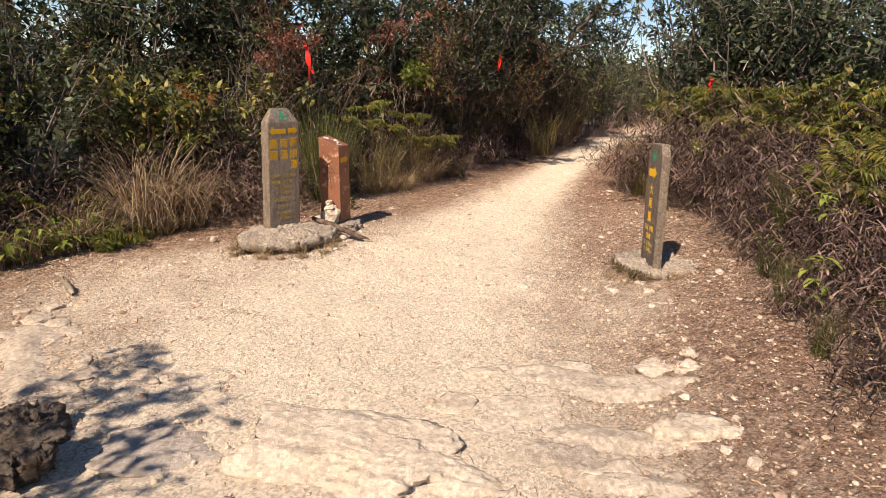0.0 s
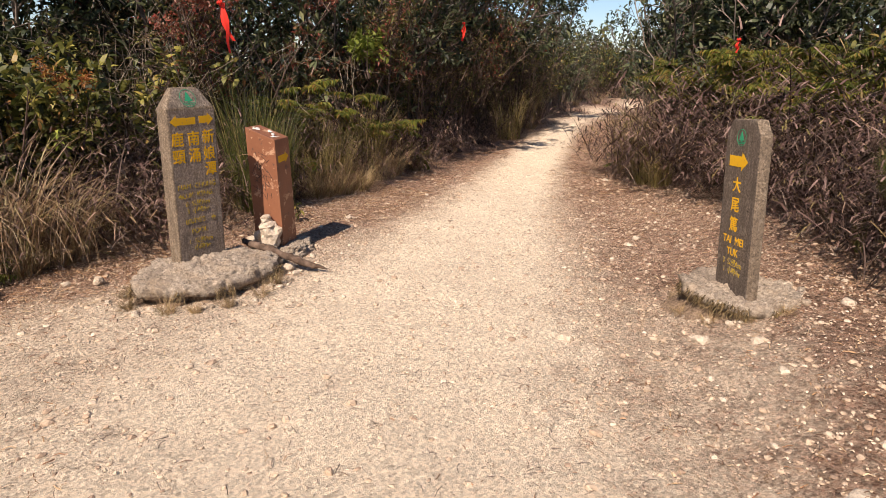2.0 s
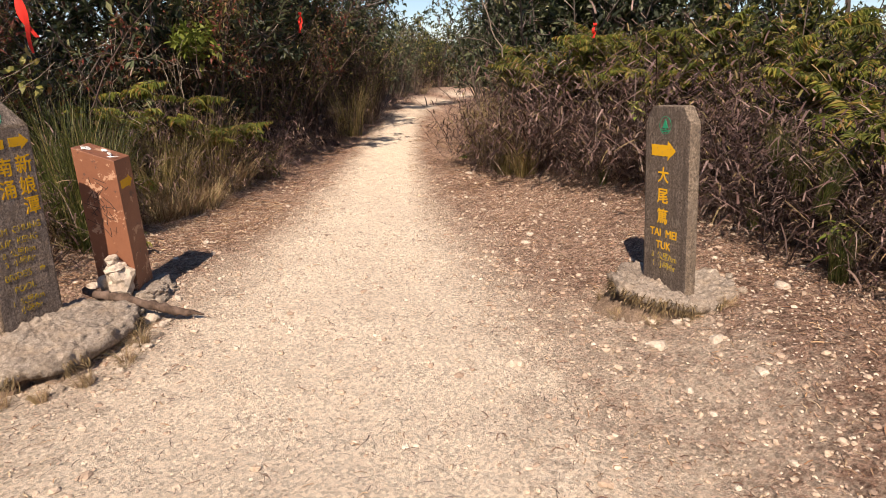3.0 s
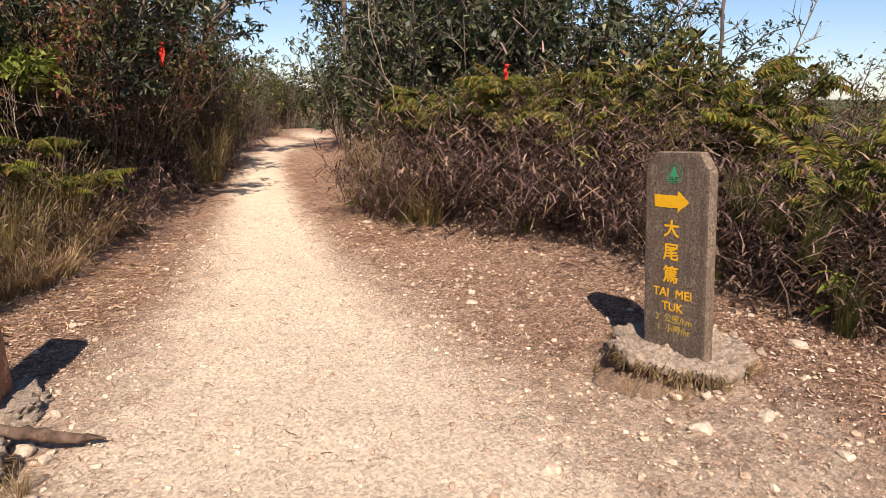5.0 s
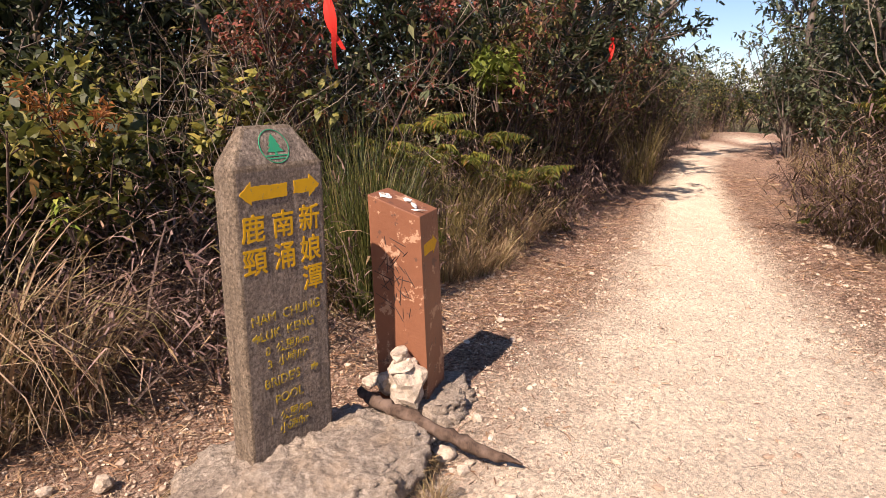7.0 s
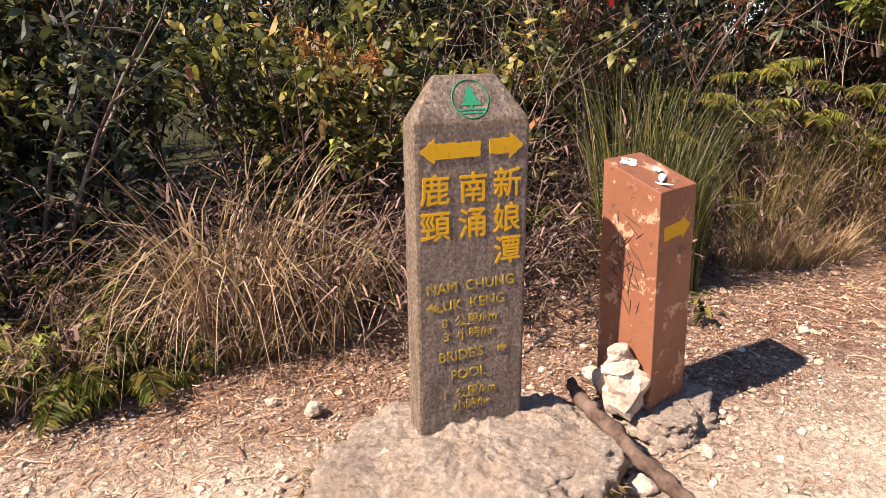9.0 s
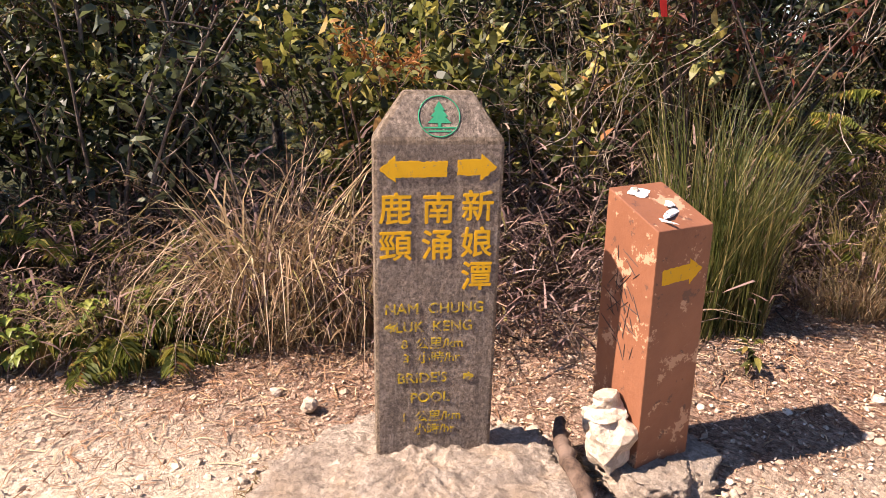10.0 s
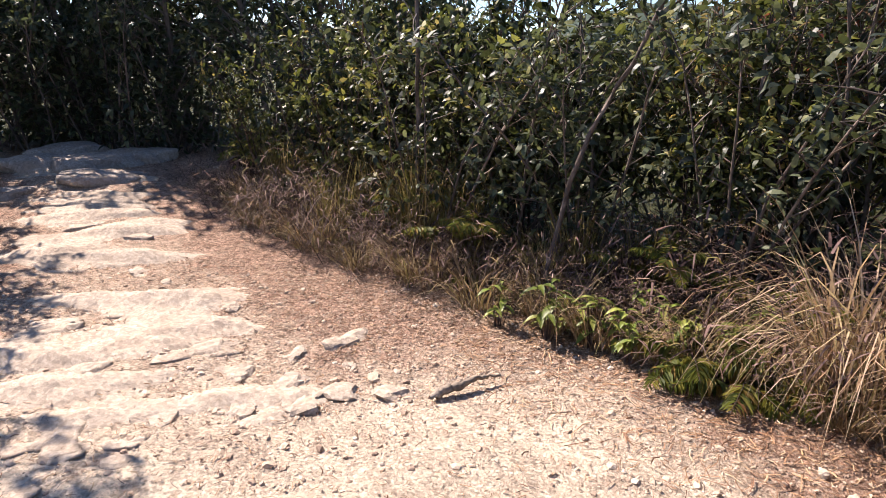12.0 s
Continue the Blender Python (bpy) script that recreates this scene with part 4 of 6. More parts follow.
# the near end of the fern bank stands steep and high over the path
for x, y in along([(3.5, 10.9), (3.4, 10.2), (3.5, 9.4), (3.65, 8.6), (3.6, 7.6), (3.5, 6.6)], 0.26, rw, 0.0, 1.0, 0.1, 0.25):
    put(rw, bracken, x, y, rw.uniform(1.4, 1.7), rw.uniform(0.0, 0.25), group="dead fern thicket")
for x, y in along([(3.6, 10.9), (3.45, 10.0), (3.6, 8.8), (3.6, 7.6), (3.5, 6.6)], 0.14, rw, 0.0, 0.72, 0.15, 0.35):
    put(rw, ferns, x, y, rw.uniform(0.5, 0.85), rw.uniform(0.95, 1.4), 28, group="ferns on the bank")
for x, y, k in ((2.95, 9.7, 0.55), (3.05, 10.1, 0.65), (3.1, 10.6, 0.7), (2.98, 9.35, 0.45), (3.2, 11.0, 0.7)):
    put(rw, tufts_pampas, x, y, k, group="reed grass")
for x, y, k in ((5.5, 8.2, 1.3), (5.9, 8.7, 1.35), (5.2, 8.9, 1.25)):
    put(rw, shrubs_pale, x, y, k, group="thicket shrubs")
# taller wood behind the posts
for x, y, k in ((-6.0, 9.5, 0.9), (-7.0, 9.0, 0.95), (-5.2, 10.2, 0.9), (-8.0, 8.2, 0.9), (-6.8, 7.8, 0.75), (-4.4, 10.6, 0.9)):
    put(rw, trees, x, y, k, group="woodland")
for x, y, k in ((6.3, 18.0, 1.35), (6.6, 18.6, 1.4), (6.2, 17.4, 1.3), (7.1, 19.2, 1.5)):
    put(rw, shrubs_dark, x, y, k, group="thicket shrubs")
for x, y, k in ((8.3, 34.5, 1.3), (8.8, 36.0, 1.35), (7.7, 33.5, 1.25), (10.4, 23.8, 1.1), (10.9, 24.6, 1.15), (10.3, 23.1, 0.85)):
    put(rw, trees, x, y, k, group="woodland")
for x, y, k in ((-1.05, 9.0, 0.5), (-0.85, 9.25, 0.5)):
    put(rw, tufts_pampas, x, y, k, group="reed grass")
for x, y, k in ((-0.98, 8.75, 0.9), (-0.78, 8.95, 0.9), (-0.6, 9.2, 0.9)):
    put(rw, tufts_straw, x, y, k, group="grass along the trail")
# single plants that stand out
for x, y, s in ((-1.8, 8.5, 1.1), (-1.9, 8.9, 1.15), (-0.3, 12.4, 1.15), (-0.5, 10.9, 1.2), (-0.8, 11.4, 1.2)):
    put(rng, shrubs_red, x, y, s, group="thicket shrubs")
for x, y, s in ((-3.1, 7.8, 1.05), (-3.4, 7.5, 1.05), (-3.5, 8.0, 1.15), (-2.7, 8.3, 1.15)):
    put(rng, shrubs_pale, x, y, s, group="thicket shrubs")
lime.matrix_basis = pose(-0.5, 10.45, 1.12, 0, 0, 30) @ Matrix.Scale(0.8, 4)
for x, y, s, h in ((-0.22, 10.5, 1.0, 0.5), (-1.2, 9.8, 0.75, 1.0), (-0.62, 10.15, 0.75, 0.9), (-1.25, 9.45, 0.65, 0.75), (-0.9, 9.75, 0.7, 0.72), (-0.55, 9.9, 0.65, 0.55), (-0.4, 10.2, 0.65, 0.6), (-1.5, 9.2, 0.6, 0.9), (-1.6, 8.9, 0.6, 0.7), (0.1, 11.1, 0.8, 0.1)):
    put(rng, ferns, x, y, s, h, 15, group="ferns")
for x, y, s in ((-1.46, 7.95, 1.0), (-1.40, 8.15, 1.1), (-1.58, 8.1, 1.15), (-1.30, 8.1, 0.85)):
    put(rng, tufts_reed, x, y, s, group="reed grass")
for x, y, s in ((-3.0, 6.45, 0.9), (-3.15, 6.7, 1.0), (-2.8, 6.75, 0.9), (-2.9, 6.5, 0.8)):
    put(rng, tufts_straw, x, y, s, group="grass along the trail")
for x, y, s in ((2.1, 14.6, 0.8), (2.8, 16.6, 0.9), (3.2, 17.6, 0.8)):
    put(rng, tufts_pampas, x, y, s, group="grass along the trail")
for x, y, s in ((3.1, 10.1, 0.9), (3.35, 10.8, 1.0), (3.05, 9.5, 0.8), (3.5, 11.3, 1.1), (3.25, 10.4, 0.9), (3.15, 9.8, 0.9), (3.5, 10.9, 1.2)):
    put(rng, bracken + ferns + tufts_straw, x, y, s, group="ferns on the bank")
arching = make_grass(140, "large arching clump of straw-coloured silvergrass", M_STRAW_PALE, 230, 1.5, 0.24, 2.5, 0.010, "silvergrass", 3.4)
arching.matrix_basis = pose(-3.08, 6.62, float(ground_z(-3.08, 6.62)))
for x, y, s in ((-2.8, 6.9, 0.85), (-3.25, 6.5, 0.6)):
    put(rng, [arching], x, y, s, group="grass along the trail")
plume = make_grass(141, "long pale silvergrass blades arching outward", M_STRAW_PALE, 70, 1.35, 0.16, 2.6, 0.015, "silvergrass", 3.0)
plume.matrix_basis = pose(-3.12, 6.55, float(ground_z(-3.12, 6.55)), -6, -14, 40)
seedlings = [make_broadleaf(120 + i, "small pale-green broad-leaved seedling at the trail's edge", M_LIME if i else M_LEAF_PALE, 18, 0.12, 0.042, 0.32) for i in range(3)]
for sd, (x, y) in zip(seedlings, ((-3.62, 6.0), (-3.75, 5.65), (-3.55, 5.35))):
    sd.matrix_basis = pose(x, y, float(ground_z(x, y)), 0, 0, 70 * x)
for x, y, s in ((-3.4, 5.85, 0.9), (-3.85, 5.4, 0.8), (-3.45, 6.25, 1.0), (-3.35, 5.55, 0.8), (-3.3, 6.05, 0.9), (-3.55, 5.75, 1.0), (-3.5, 5.5, 0.9), (-3.75, 5.2, 0.8), (-3.2, 6.2, 0.8), (-1.12, 7.75, 0.6), (2.62, 5.0, 0.9), (2.35, 3.9, 1.2), (-3.7, 4.8, 0.9), (-3.6, 5.1, 1.1)):
    put(rng, seedlings, x, y, s, group="seedlings")
for x, y, s in ((-3.15, 6.05, 0.75), (-3.3, 5.9, 0.8), (-3.2, 6.25, 0.9), (-3.55, 6.3, 0.9), (-3.75, 6.1, 1.0), (-3.4, 6.5, 0.8), (-4.3, 4.9, 0.9), (-4.1, 5.3, 0.9)):
    put(rng, ferns, x, y, s, 0.05, 10, group="ferns")
for x, y in along([(-1.3, 8.9), (-0.7, 9.9), (-0.1, 11.0)], 0.34, rng, 0, 1, 0.5, 0.35):
    put(rng, bracken + ferns_dry + ferns, x, y, rng.uniform(0.8, 1.15), rng.uniform(0.0, 0.5), 12, group="dead fern thicket")


def lone_trunk(label, pts, r0, r1, mat, name="sapling"):
    b = Batch()
    p = np.array(pts, float)
    s, t = np.linspace(0, 1, len(p)), np.linspace(0, 1, 16)
    q = np.stack([np.interp(t, s, p[:, k]) for k in range(3)], 1)
    q[1:-1] = (q[:-2] + 2 * q[1:-1] + q[2:]) / 4
    q[1:-1] += np.random.default_rng(3).normal(0, 0.012, (14, 3))
    b.tube(q, np.linspace(r0, r1, 16), 7)
    ob = thing(name, label, "tree")
    part("trunk", b.mesh("trunk", mat, True), ob)
    tw = Batch()
    rr = np.random.default_rng(int(abs(p[0, 0]) * 100))
    for f in rr.uniform(0.35, 1, 9):
        a, d = at_fraction(q, min(f, 0.98))
        tw.tube(curve_points(a, d * 0.5 + rr.normal(0, 0.7, 3) + [0, 0, 0.3], rr.uniform(0.3, 0.8), [0, 0, 0.3], rr, 5, 0.15), np.linspace(r1 * 0.5, 0.002, 5), 4)
    mass("branchwork", tw.mesh("branchwork", mat, True), ob)


lone_trunk("leaning pale-barked trunk at the thicket's edge", [(-4.15, 5.06, -0.3), (-4.19, 5.17, 0.67), (-4.23, 5.35, 1.11), (-4.23, 5.54, 1.46), (-4.18, 5.7, 1.9), (-4.1, 5.88, 2.45)], 0.018, 0.012, M_BARK)
lone_trunk("slim upright bare trunk in the thicket", [(-4.6, 6.35, -0.2), (-4.66, 6.34, 0.8), (-4.7, 6.36, 1.5), (-4.66, 6.38, 2.6)], 0.016, 0.010, M_BARK)
lone_trunk("slim dark trunk among glossy leaves", [(-4.85, 4.05, -0.2), (-4.92, 4.0, 1.2), (-4.9, 3.98, 2.6)], 0.02, 0.012, M_BARK)
lone_trunk("thin dry leaning cane above the ferns", [(3.5, 10.6, 0.9), (3.15, 10.6, 1.5), (2.9, 10.5, 2.0), (2.8, 10.4, 2.7)], 0.010, 0.005, M_BARK_PALE, "dry_cane")
lone_trunk("dark upright trunk beside the trail", [(6.8, 18.8, -0.3), (6.8, 18.75, 1.2), (6.78, 18.7, 2.3), (6.7, 18.5, 4.2)], 0.10, 0.06, M_BARK)
lone_trunk("bare forked trunk against the sky", [(6.7, 8.4, 0.2), (6.64, 8.37, 1.7), (6.58, 8.37, 2.4), (6.7, 8.3, 3.4)], 0.035, 0.013, M_BARK)
lone_trunk("thin grey stem at the dark wood's edge", [(-4.5, 6.9, -0.1), (-4.4, 6.8, 0.8), (-4.35, 6.72, 1.5), (-4.4, 6.6, 2.3)], 0.014, 0.008, M_BARK)

rc = np.random.default_rng(77)
for i in range(16):
    f = rc.uniform(0, 1)
    x, y = -2.2 + 2.2 * f + rc.normal(0, 0.15) - 0.3, 7.6 + 2.6 * f + rc.normal(0, 0.2) + 0.3
    z, a, h = float(ground_z(x, y)), rc.uniform(0, 6.28), rc.uniform(0.8, 1.5)
    dx, dy = math.cos(a) * rc.uniform(0.1, 0.6), math.sin(a) * rc.uniform(0.1, 0.6)
    lone_trunk("dry pale grass cane leaning through the thicket", [(x, y, z - 0.05), (x + dx * 0.3, y + dy * 0.3, z + h * 0.45), (x + dx * 0.7, y + dy * 0.7, z + h * 0.8), (x + dx * 1.2, y + dy * 1.2, z + h)], 0.0045, 0.002, M_BARK_PALE, "dry_cane")
ORANGE = foliage("dead_orange_leaves", [(0.0, (0.30, 0.09, 0.03)), (0.6, (0.48, 0.18, 0.05)), (1.0, (0.55, 0.33, 0.08))], 0.6)
dying = make_woody("dead_leaf_cluster", "cluster of dead orange leaves hanging in the thicket", "leaves", M_TWIG, ORANGE, seed=151, height=0.28, reach=0.2, stems=3, branches=4, twigs=3, per_twig=6, leaf=0.05, wide=0.012, low=0.3, stem_r=0.004, spray=0.09)
dying.matrix_basis = pose(-2.62, 6.98, 1.02, 10, 20, 0)
for x, y, lift, s in ((2.6, 4.4, 0.5, 0.8), (2.55, 6.75, 0.7, 0.6), (-2.75, 7.1, 0.75, 0.6)):
    put(rc, seedlings, x, y, s, lift, 10, group="seedlings")
for x, y, lift in ((2.85, 5.5, 0.35), (2.95, 5.75, 0.4), (2.7, 5.2, 0.3)):
    put(rc, tufts_reed, x, y, 0.38, lift, 12, group="grass along the trail")

rk_wood = np.random.default_rng(91)
for x, y, k in ((-3.4, 10.6, 0.95), (-2.4, 11.2, 0.95), (-4.3, 9.7, 0.9), (-2.9, 9.9, 0.8), (-1.6, 11.4, 0.9), (-5.0, 8.9, 0.8)):
    put(rk_wood, trees, x, y, k, group="woodland")
for x, y, k in ((-6.6, 4.2, 0.6), (-7.4, 3.0, 0.65), (-6.1, 5.3, 0.6), (-8.2, 1.8, 0.7)):
    put(rk_wood, trees, x, y, k, group="woodland")
for x, y, k in ((6.2, 6.6, 0.8), (6.8, 5.9, 0.8), (5.6, 7.2, 0.75), (7.6, 5.2, 0.85), (6.3, 5.4, 0.75)):
    put(rk_wood, shrubs_mixed, x, y, k, group="thicket shrubs")
M_RED_SPRAY = foliage("dying_red_leaves", [(0.0, (0.26, 0.038, 0.026)), (0.45, (0.30, 0.09, 0.06)), (0.8, (0.42, 0.22, 0.16)), (1.0, (0.14, 0.11, 0.04))], 0.6, 0.3, 0.25, 0.2)
spray = make_woody("red_leaf_spray", "spray of dying red and pink leaves on thin twigs", "leaves", M_TWIG, M_RED_SPRAY, seed=163, height=0.5, reach=0.4, stems=4, branches=5, twigs=3, per_twig=5, leaf=0.05, wide=0.028, low=0.35, stem_r=0.005, spray=0.14, round_leaf=True)
for i, (x, y, z, k) in enumerate(((-2.02, 8.0, 1.62, 0.8), (-1.80, 8.05, 1.66, 0.7), (-2.2, 8.1, 1.42, 0.7), (-0.62, 10.45, 2.0, 1.0), (-0.95, 10.6, 1.9, 0.9))):
    at = pose(x, y, z, 12 * (i - 2), 10, 75 * i) @ Matrix.Scale(k, 4)
    if i:
        copy_thing(spray, at).matrix_basis = at
    else:
        spray.matrix_basis = at

# ---- stones and rocks ----


def rock_mesh(name, size, seed, mat, flat=0.0, rough=0.22, detail=3, steps=0.0, facets=True, grain=0.0):
    """A weathered stone: a rounded lump with broken facets; flat cuts its top level."""
    bm = bmesh.new()
    bmesh.ops.create_icosphere(bm, subdivisions=detail, radius=1.0)
    off = Vector((seed * 3.17, seed * 1.31, seed * 2.23))
    rk = np.random.default_rng(seed)
    cuts = [(Vector(unit(rk.normal(0, 1, 3) * [1, 1, 0.5])), rk.uniform(0.56, 0.86)) for _ in range(int(11 + 5 * rk.uniform()) * facets)]
    for v in bm.verts:
        n = v.co.normalized()
        d = 1 + rough * noise.noise(n * 1.3 + off) * 1.6 + rough * 0.5 * noise.noise(n * 3.1 + off) + rough * 0.30 * noise.noise(n * 8 + off) + rough * 0.16 * noise.noise(n * 19 + off)
        # cells give broken faces
        cell = noise.cell(n * 1.8 + off)
        reach = min([1.0] + [k / n.dot(w) for w, k in cuts if n.dot(w) > 0.2])
        p = n * (reach * (1 + (d - 1) * 0.6) * 1.12 + rough * 0.15 * (cell - 0.5))
        if flat and p.z > 1 - flat:
            p.z = 1 - flat + (p.z - 1 + flat) * 0.15 + 0.05 * noise.noise(p * 3.5 + off)
        if grain:
            p += n * grain * (noise.noise(p * 9 + off) + 0.7 * noise.noise(p * 21 + off) + 0.5 * noise.noise(p * 47 + off))
            p.z += grain * 1.5 * (noise.noise(p * 14 + off) + 0.6 * noise.noise(p * 37 + off))
        if steps:
            p.z = p.z * (1 - steps) + steps * round(p.z * 4) / 4
        v.co = Vector((p.x * size[0], p.y * size[1], p.z * size[2]))
    me = bpy.data.meshes.new(name)
    bm.to_mesh(me)
    bm.free()
    me.polygons.foreach_set("use_smooth", [detail > 3] * len(me.polygons))
    me.materials.append(mat)
    return me


def rock(name, label, x, y, size, seed, mat, sink=0.5, rot=0.0, flat=0.0, rough=0.22, detail=3, category="rock", group="", tilt=(0, 0), z=None, steps=0.0, facets=True, grain=0.0):
    top = float(ground_z(x, y)) if z is None else z
    return thing(name, label, category, pose(x, y, top + size[2] * (1 - 2 * sink), tilt[0], tilt[1], rot), group, data=rock_mesh(name, size, seed, mat, flat, rough, detail, steps, facets, grain))


rock("rock_slab", "large pale limestone slab bedded across the trail", -0.30, 2.55, (0.64, 0.34, 0.20), 1, M_SLAB, 0.59, -10, 0.5, 0.34, 6, grain=0.007)
rock("rock_slab", "pale flat rock slab level with the gravel", 0.50, 3.04, (0.36, 0.27, 0.12), 2, M_SLAB, 0.76, 20, 0.45, 0.25, 5)
rock("rock_slab", "shaded flat rock slab at the trail's edge", -1.25, 2.62, (0.36, 0.26, 0.12), 3, M_TRAILROCK, 0.78, 15, 0.4, 0.25, 4)
rock("boulder", "dark jagged boulder with dead grass beside it", -1.82, 2.42, (0.30, 0.26, 0.26), 4, M_DARKROCK, 0.55, 30, 0.35, 0.6, 6, steps=0.3, grain=0.05)
for i, (x, y, sx, sy, r) in enumerate(((0.75, 3.62, 0.20, 0.10, 10), (1.28, 3.52, 0.14, 0.10, 25), (1.45, 3.44, 0.11, 0.09, 5), (1.5, 3.62, 0.10, 0.07, 60), (0.33, 3.5, 0.14, 0.07, 12), (0.1, 3.1, 0.16, 0.09, 30), (1.4, 2.75, 0.07, 0.05, 30))):
    rock("rock", "pale weathered rock half buried in the path", x, y, (sx * 1.15, sy * 1.2, 0.10), 10 + i, M_SLAB, 0.78, r, 0.3, 0.55, 4, group="half-buried rocks")
rock("rock", "pale rough rock standing out of the litter", 1.22, 2.80, (0.22, 0.13, 0.11), 20, M_SLAB, 0.68, 20, 0.2, 0.55, 4)
rock("rock", "pale rounded rock bedded in gravel", 0.82, 2.42, (0.20, 0.15, 0.10), 21, M_SLAB, 0.70, -10, 0.3, 0.5, 4)
def build_bedrock(label, box, step, turn, seed, mask, mat, rise):
    """Worn strata that come up through the trail in low ledges, most of them under the gravel."""
    xs, ys = np.arange(box[0], box[1], step), np.arange(box[2], box[3], step)
    X, Y = np.meshgrid(xs, ys, indexing="xy")
    lie = math.radians(turn)
    U, W = X * math.cos(lie) + Y * math.sin(lie), -X * math.sin(lie) + Y * math.cos(lie)
    layer = np.array([[noise.noise(Vector((u * 2.1, w * 0.85, seed))) + 0.5 * noise.noise(Vector((u * 5.5, w * 2.0, seed + 4))) + 0.16 * noise.noise(Vector((u * 15, w * 5, seed + 7))) + 0.07 * noise.noise(Vector((u * 40, w * 22, seed + 2))) for u, w in zip(a, b)] for a, b in zip(U, W)])
    k = layer * 5.0
    tread = np.floor(k) + smooth(0.62, 0.98, k - np.floor(k))
    fine = 0.010 * wave(U, W, 31.0, 1.0) * wave(U, W, 9.0, 2.0)
    Z = ground_z(X, Y) - 0.05 + mask(X, Y) * (rise + 0.019 * tread) + fine
    nx, ny = len(xs), len(ys)
    u, v = np.meshgrid(np.arange(ny - 1), np.arange(nx - 1), indexing="ij")
    b = Batch()
    b.add(np.stack([X, Y, Z], -1), None, np.stack([u * nx + v, u * nx + v + 1, (u + 1) * nx + v + 1, (u + 1) * nx + v], -1).reshape(-1, 4))
    thing("bedrock", label, "rock", kind="structure", data=b.mesh("bedrock", mat, True))


build_bedrock("pale layered bedrock worn smooth where the trail crosses it", (-6.6, -1.4, -0.9, 4.3), 0.03, 28, 3.3,
              lambda x, y: smooth(1.25, 0.35, line_distance(x, y, TRAIL) / np.interp(x, [-6, -3, -1.5], [0.9, 1.0, 1.15])) * smooth(-1.7, -2.3, x), M_LEDGE, 0.050)
build_bedrock("broken pale limestone ledge showing through the gravel", (-0.1, 1.95, 2.2, 4.1), 0.016, 70, 8.6,
              lambda x, y: np.maximum(smooth(1.25, 0.55, np.hypot((x - 1.05) / 0.75, (y - 3.5) / 0.36)), smooth(1.2, 0.5, np.hypot((x - 0.85) / 0.7, (y - 2.65) / 0.4)) * 0.93), M_LEDGE, 0.038)
for i, (x, y, s) in enumerate(((-2.78, 3.86, 0.10), (-2.72, 4.12, 0.12), (-2.76, 4.38, 0.11), (-2.66, 4.02, 0.07), (-2.5, 3.98, 0.11), (-2.92, 4.24, 0.06), (-4.1, 2.1, 0.10), (-4.8, 1.6, 0.12), (-3.3, 3.95, 0.12), (-3.05, 3.75, 0.09), (-3.0, 4.1, 0.05), (-2.4, 3.75, 0.08), (-2.2, 3.2, 0.07), (-3.6, 3.1, 0.1), (-3.95, 2.4, 0.07), (-2.75, 3.55, 0.1), (-1.9, 3.5, 0.06))):
    rock("stone", "rounded pale stone set in the trail", x, y, (s * 1.3, s, s * 0.6), 50 + i, M_LEDGE, 0.72, 40 * i, 0.2, 0.45, 3, group="trail stones")
for i, (x, y, sx, sy, sz, r) in enumerate(((-6.3, 0.15, 0.55, 0.4, 0.16, -40), (-6.9, -0.35, 0.6, 0.42, 0.26, -45), (-6.6, -0.9, 0.5, 0.4, 0.24, -30), (-7.5, -0.2, 0.6, 0.36, 0.30, -60), (-7.3, -1.1, 0.7, 0.45, 0.34, -40), (-6.2, -1.5, 0.6, 0.4, 0.26, -20), (-5.6, -0.35, 0.35, 0.22, 0.12, -35))):
    rock("rock_slab", "smooth pale boulder slab forming a natural step", x, y, (sx, sy, sz), 70 + i, M_TRAILROCK, 0.55, r, 0.45, 0.16, 4, group="natural rock steps")

rt = np.random.default_rng(63)
for i in range(12):
    f = rt.uniform(0, 1)
    x, y = np.interp(f, [0, 0.45, 1], [-1.9, -3.3, -6.0]) + rt.normal(0, 0.32), np.interp(f, [0, 0.45, 1], [3.5, 2.6, 0.3]) + rt.normal(0, 0.32)
    s = rt.uniform(0.07, 0.21)
    rock("rock", "small weathered flat rock half buried in gravel", float(x), float(y), (s * 1.4, s * 0.85, 0.07), 300 + i, M_LEDGE, 0.77, -45 + rt.normal(0, 18), 0.35, 0.55, 4, group="trail rocks", steps=0.35)

# ---- driftwood, stick and cairn ----


def wood_piece(name, label, pts, radii, mat, seed, sides=9):
    rng_w = np.random.default_rng(seed)
    pts = np.array(pts, float)
    s = np.linspace(0, 1, len(pts))
    t = np.linspace(0, 1, 26)
    p = np.stack([np.interp(t, s, pts[:, k]) for k in range(3)], 1)
    p[1:-1] = (p[:-2] + p[1:-1] * 2 + p[2:]) / 4
    p += rng_w.normal(0, 0.003, p.shape)
    r = np.interp(t, s, radii) * rng_w.uniform(0.82, 1.18, len(t))
    b = Batch()
    b.tube(p, np.maximum(r, 0.002), sides)
    b.v[0] += rng_w.normal(0, 0.0025, b.v[0].shape)
    return thing(name, label, "wood", data=b.mesh(name, mat, True))


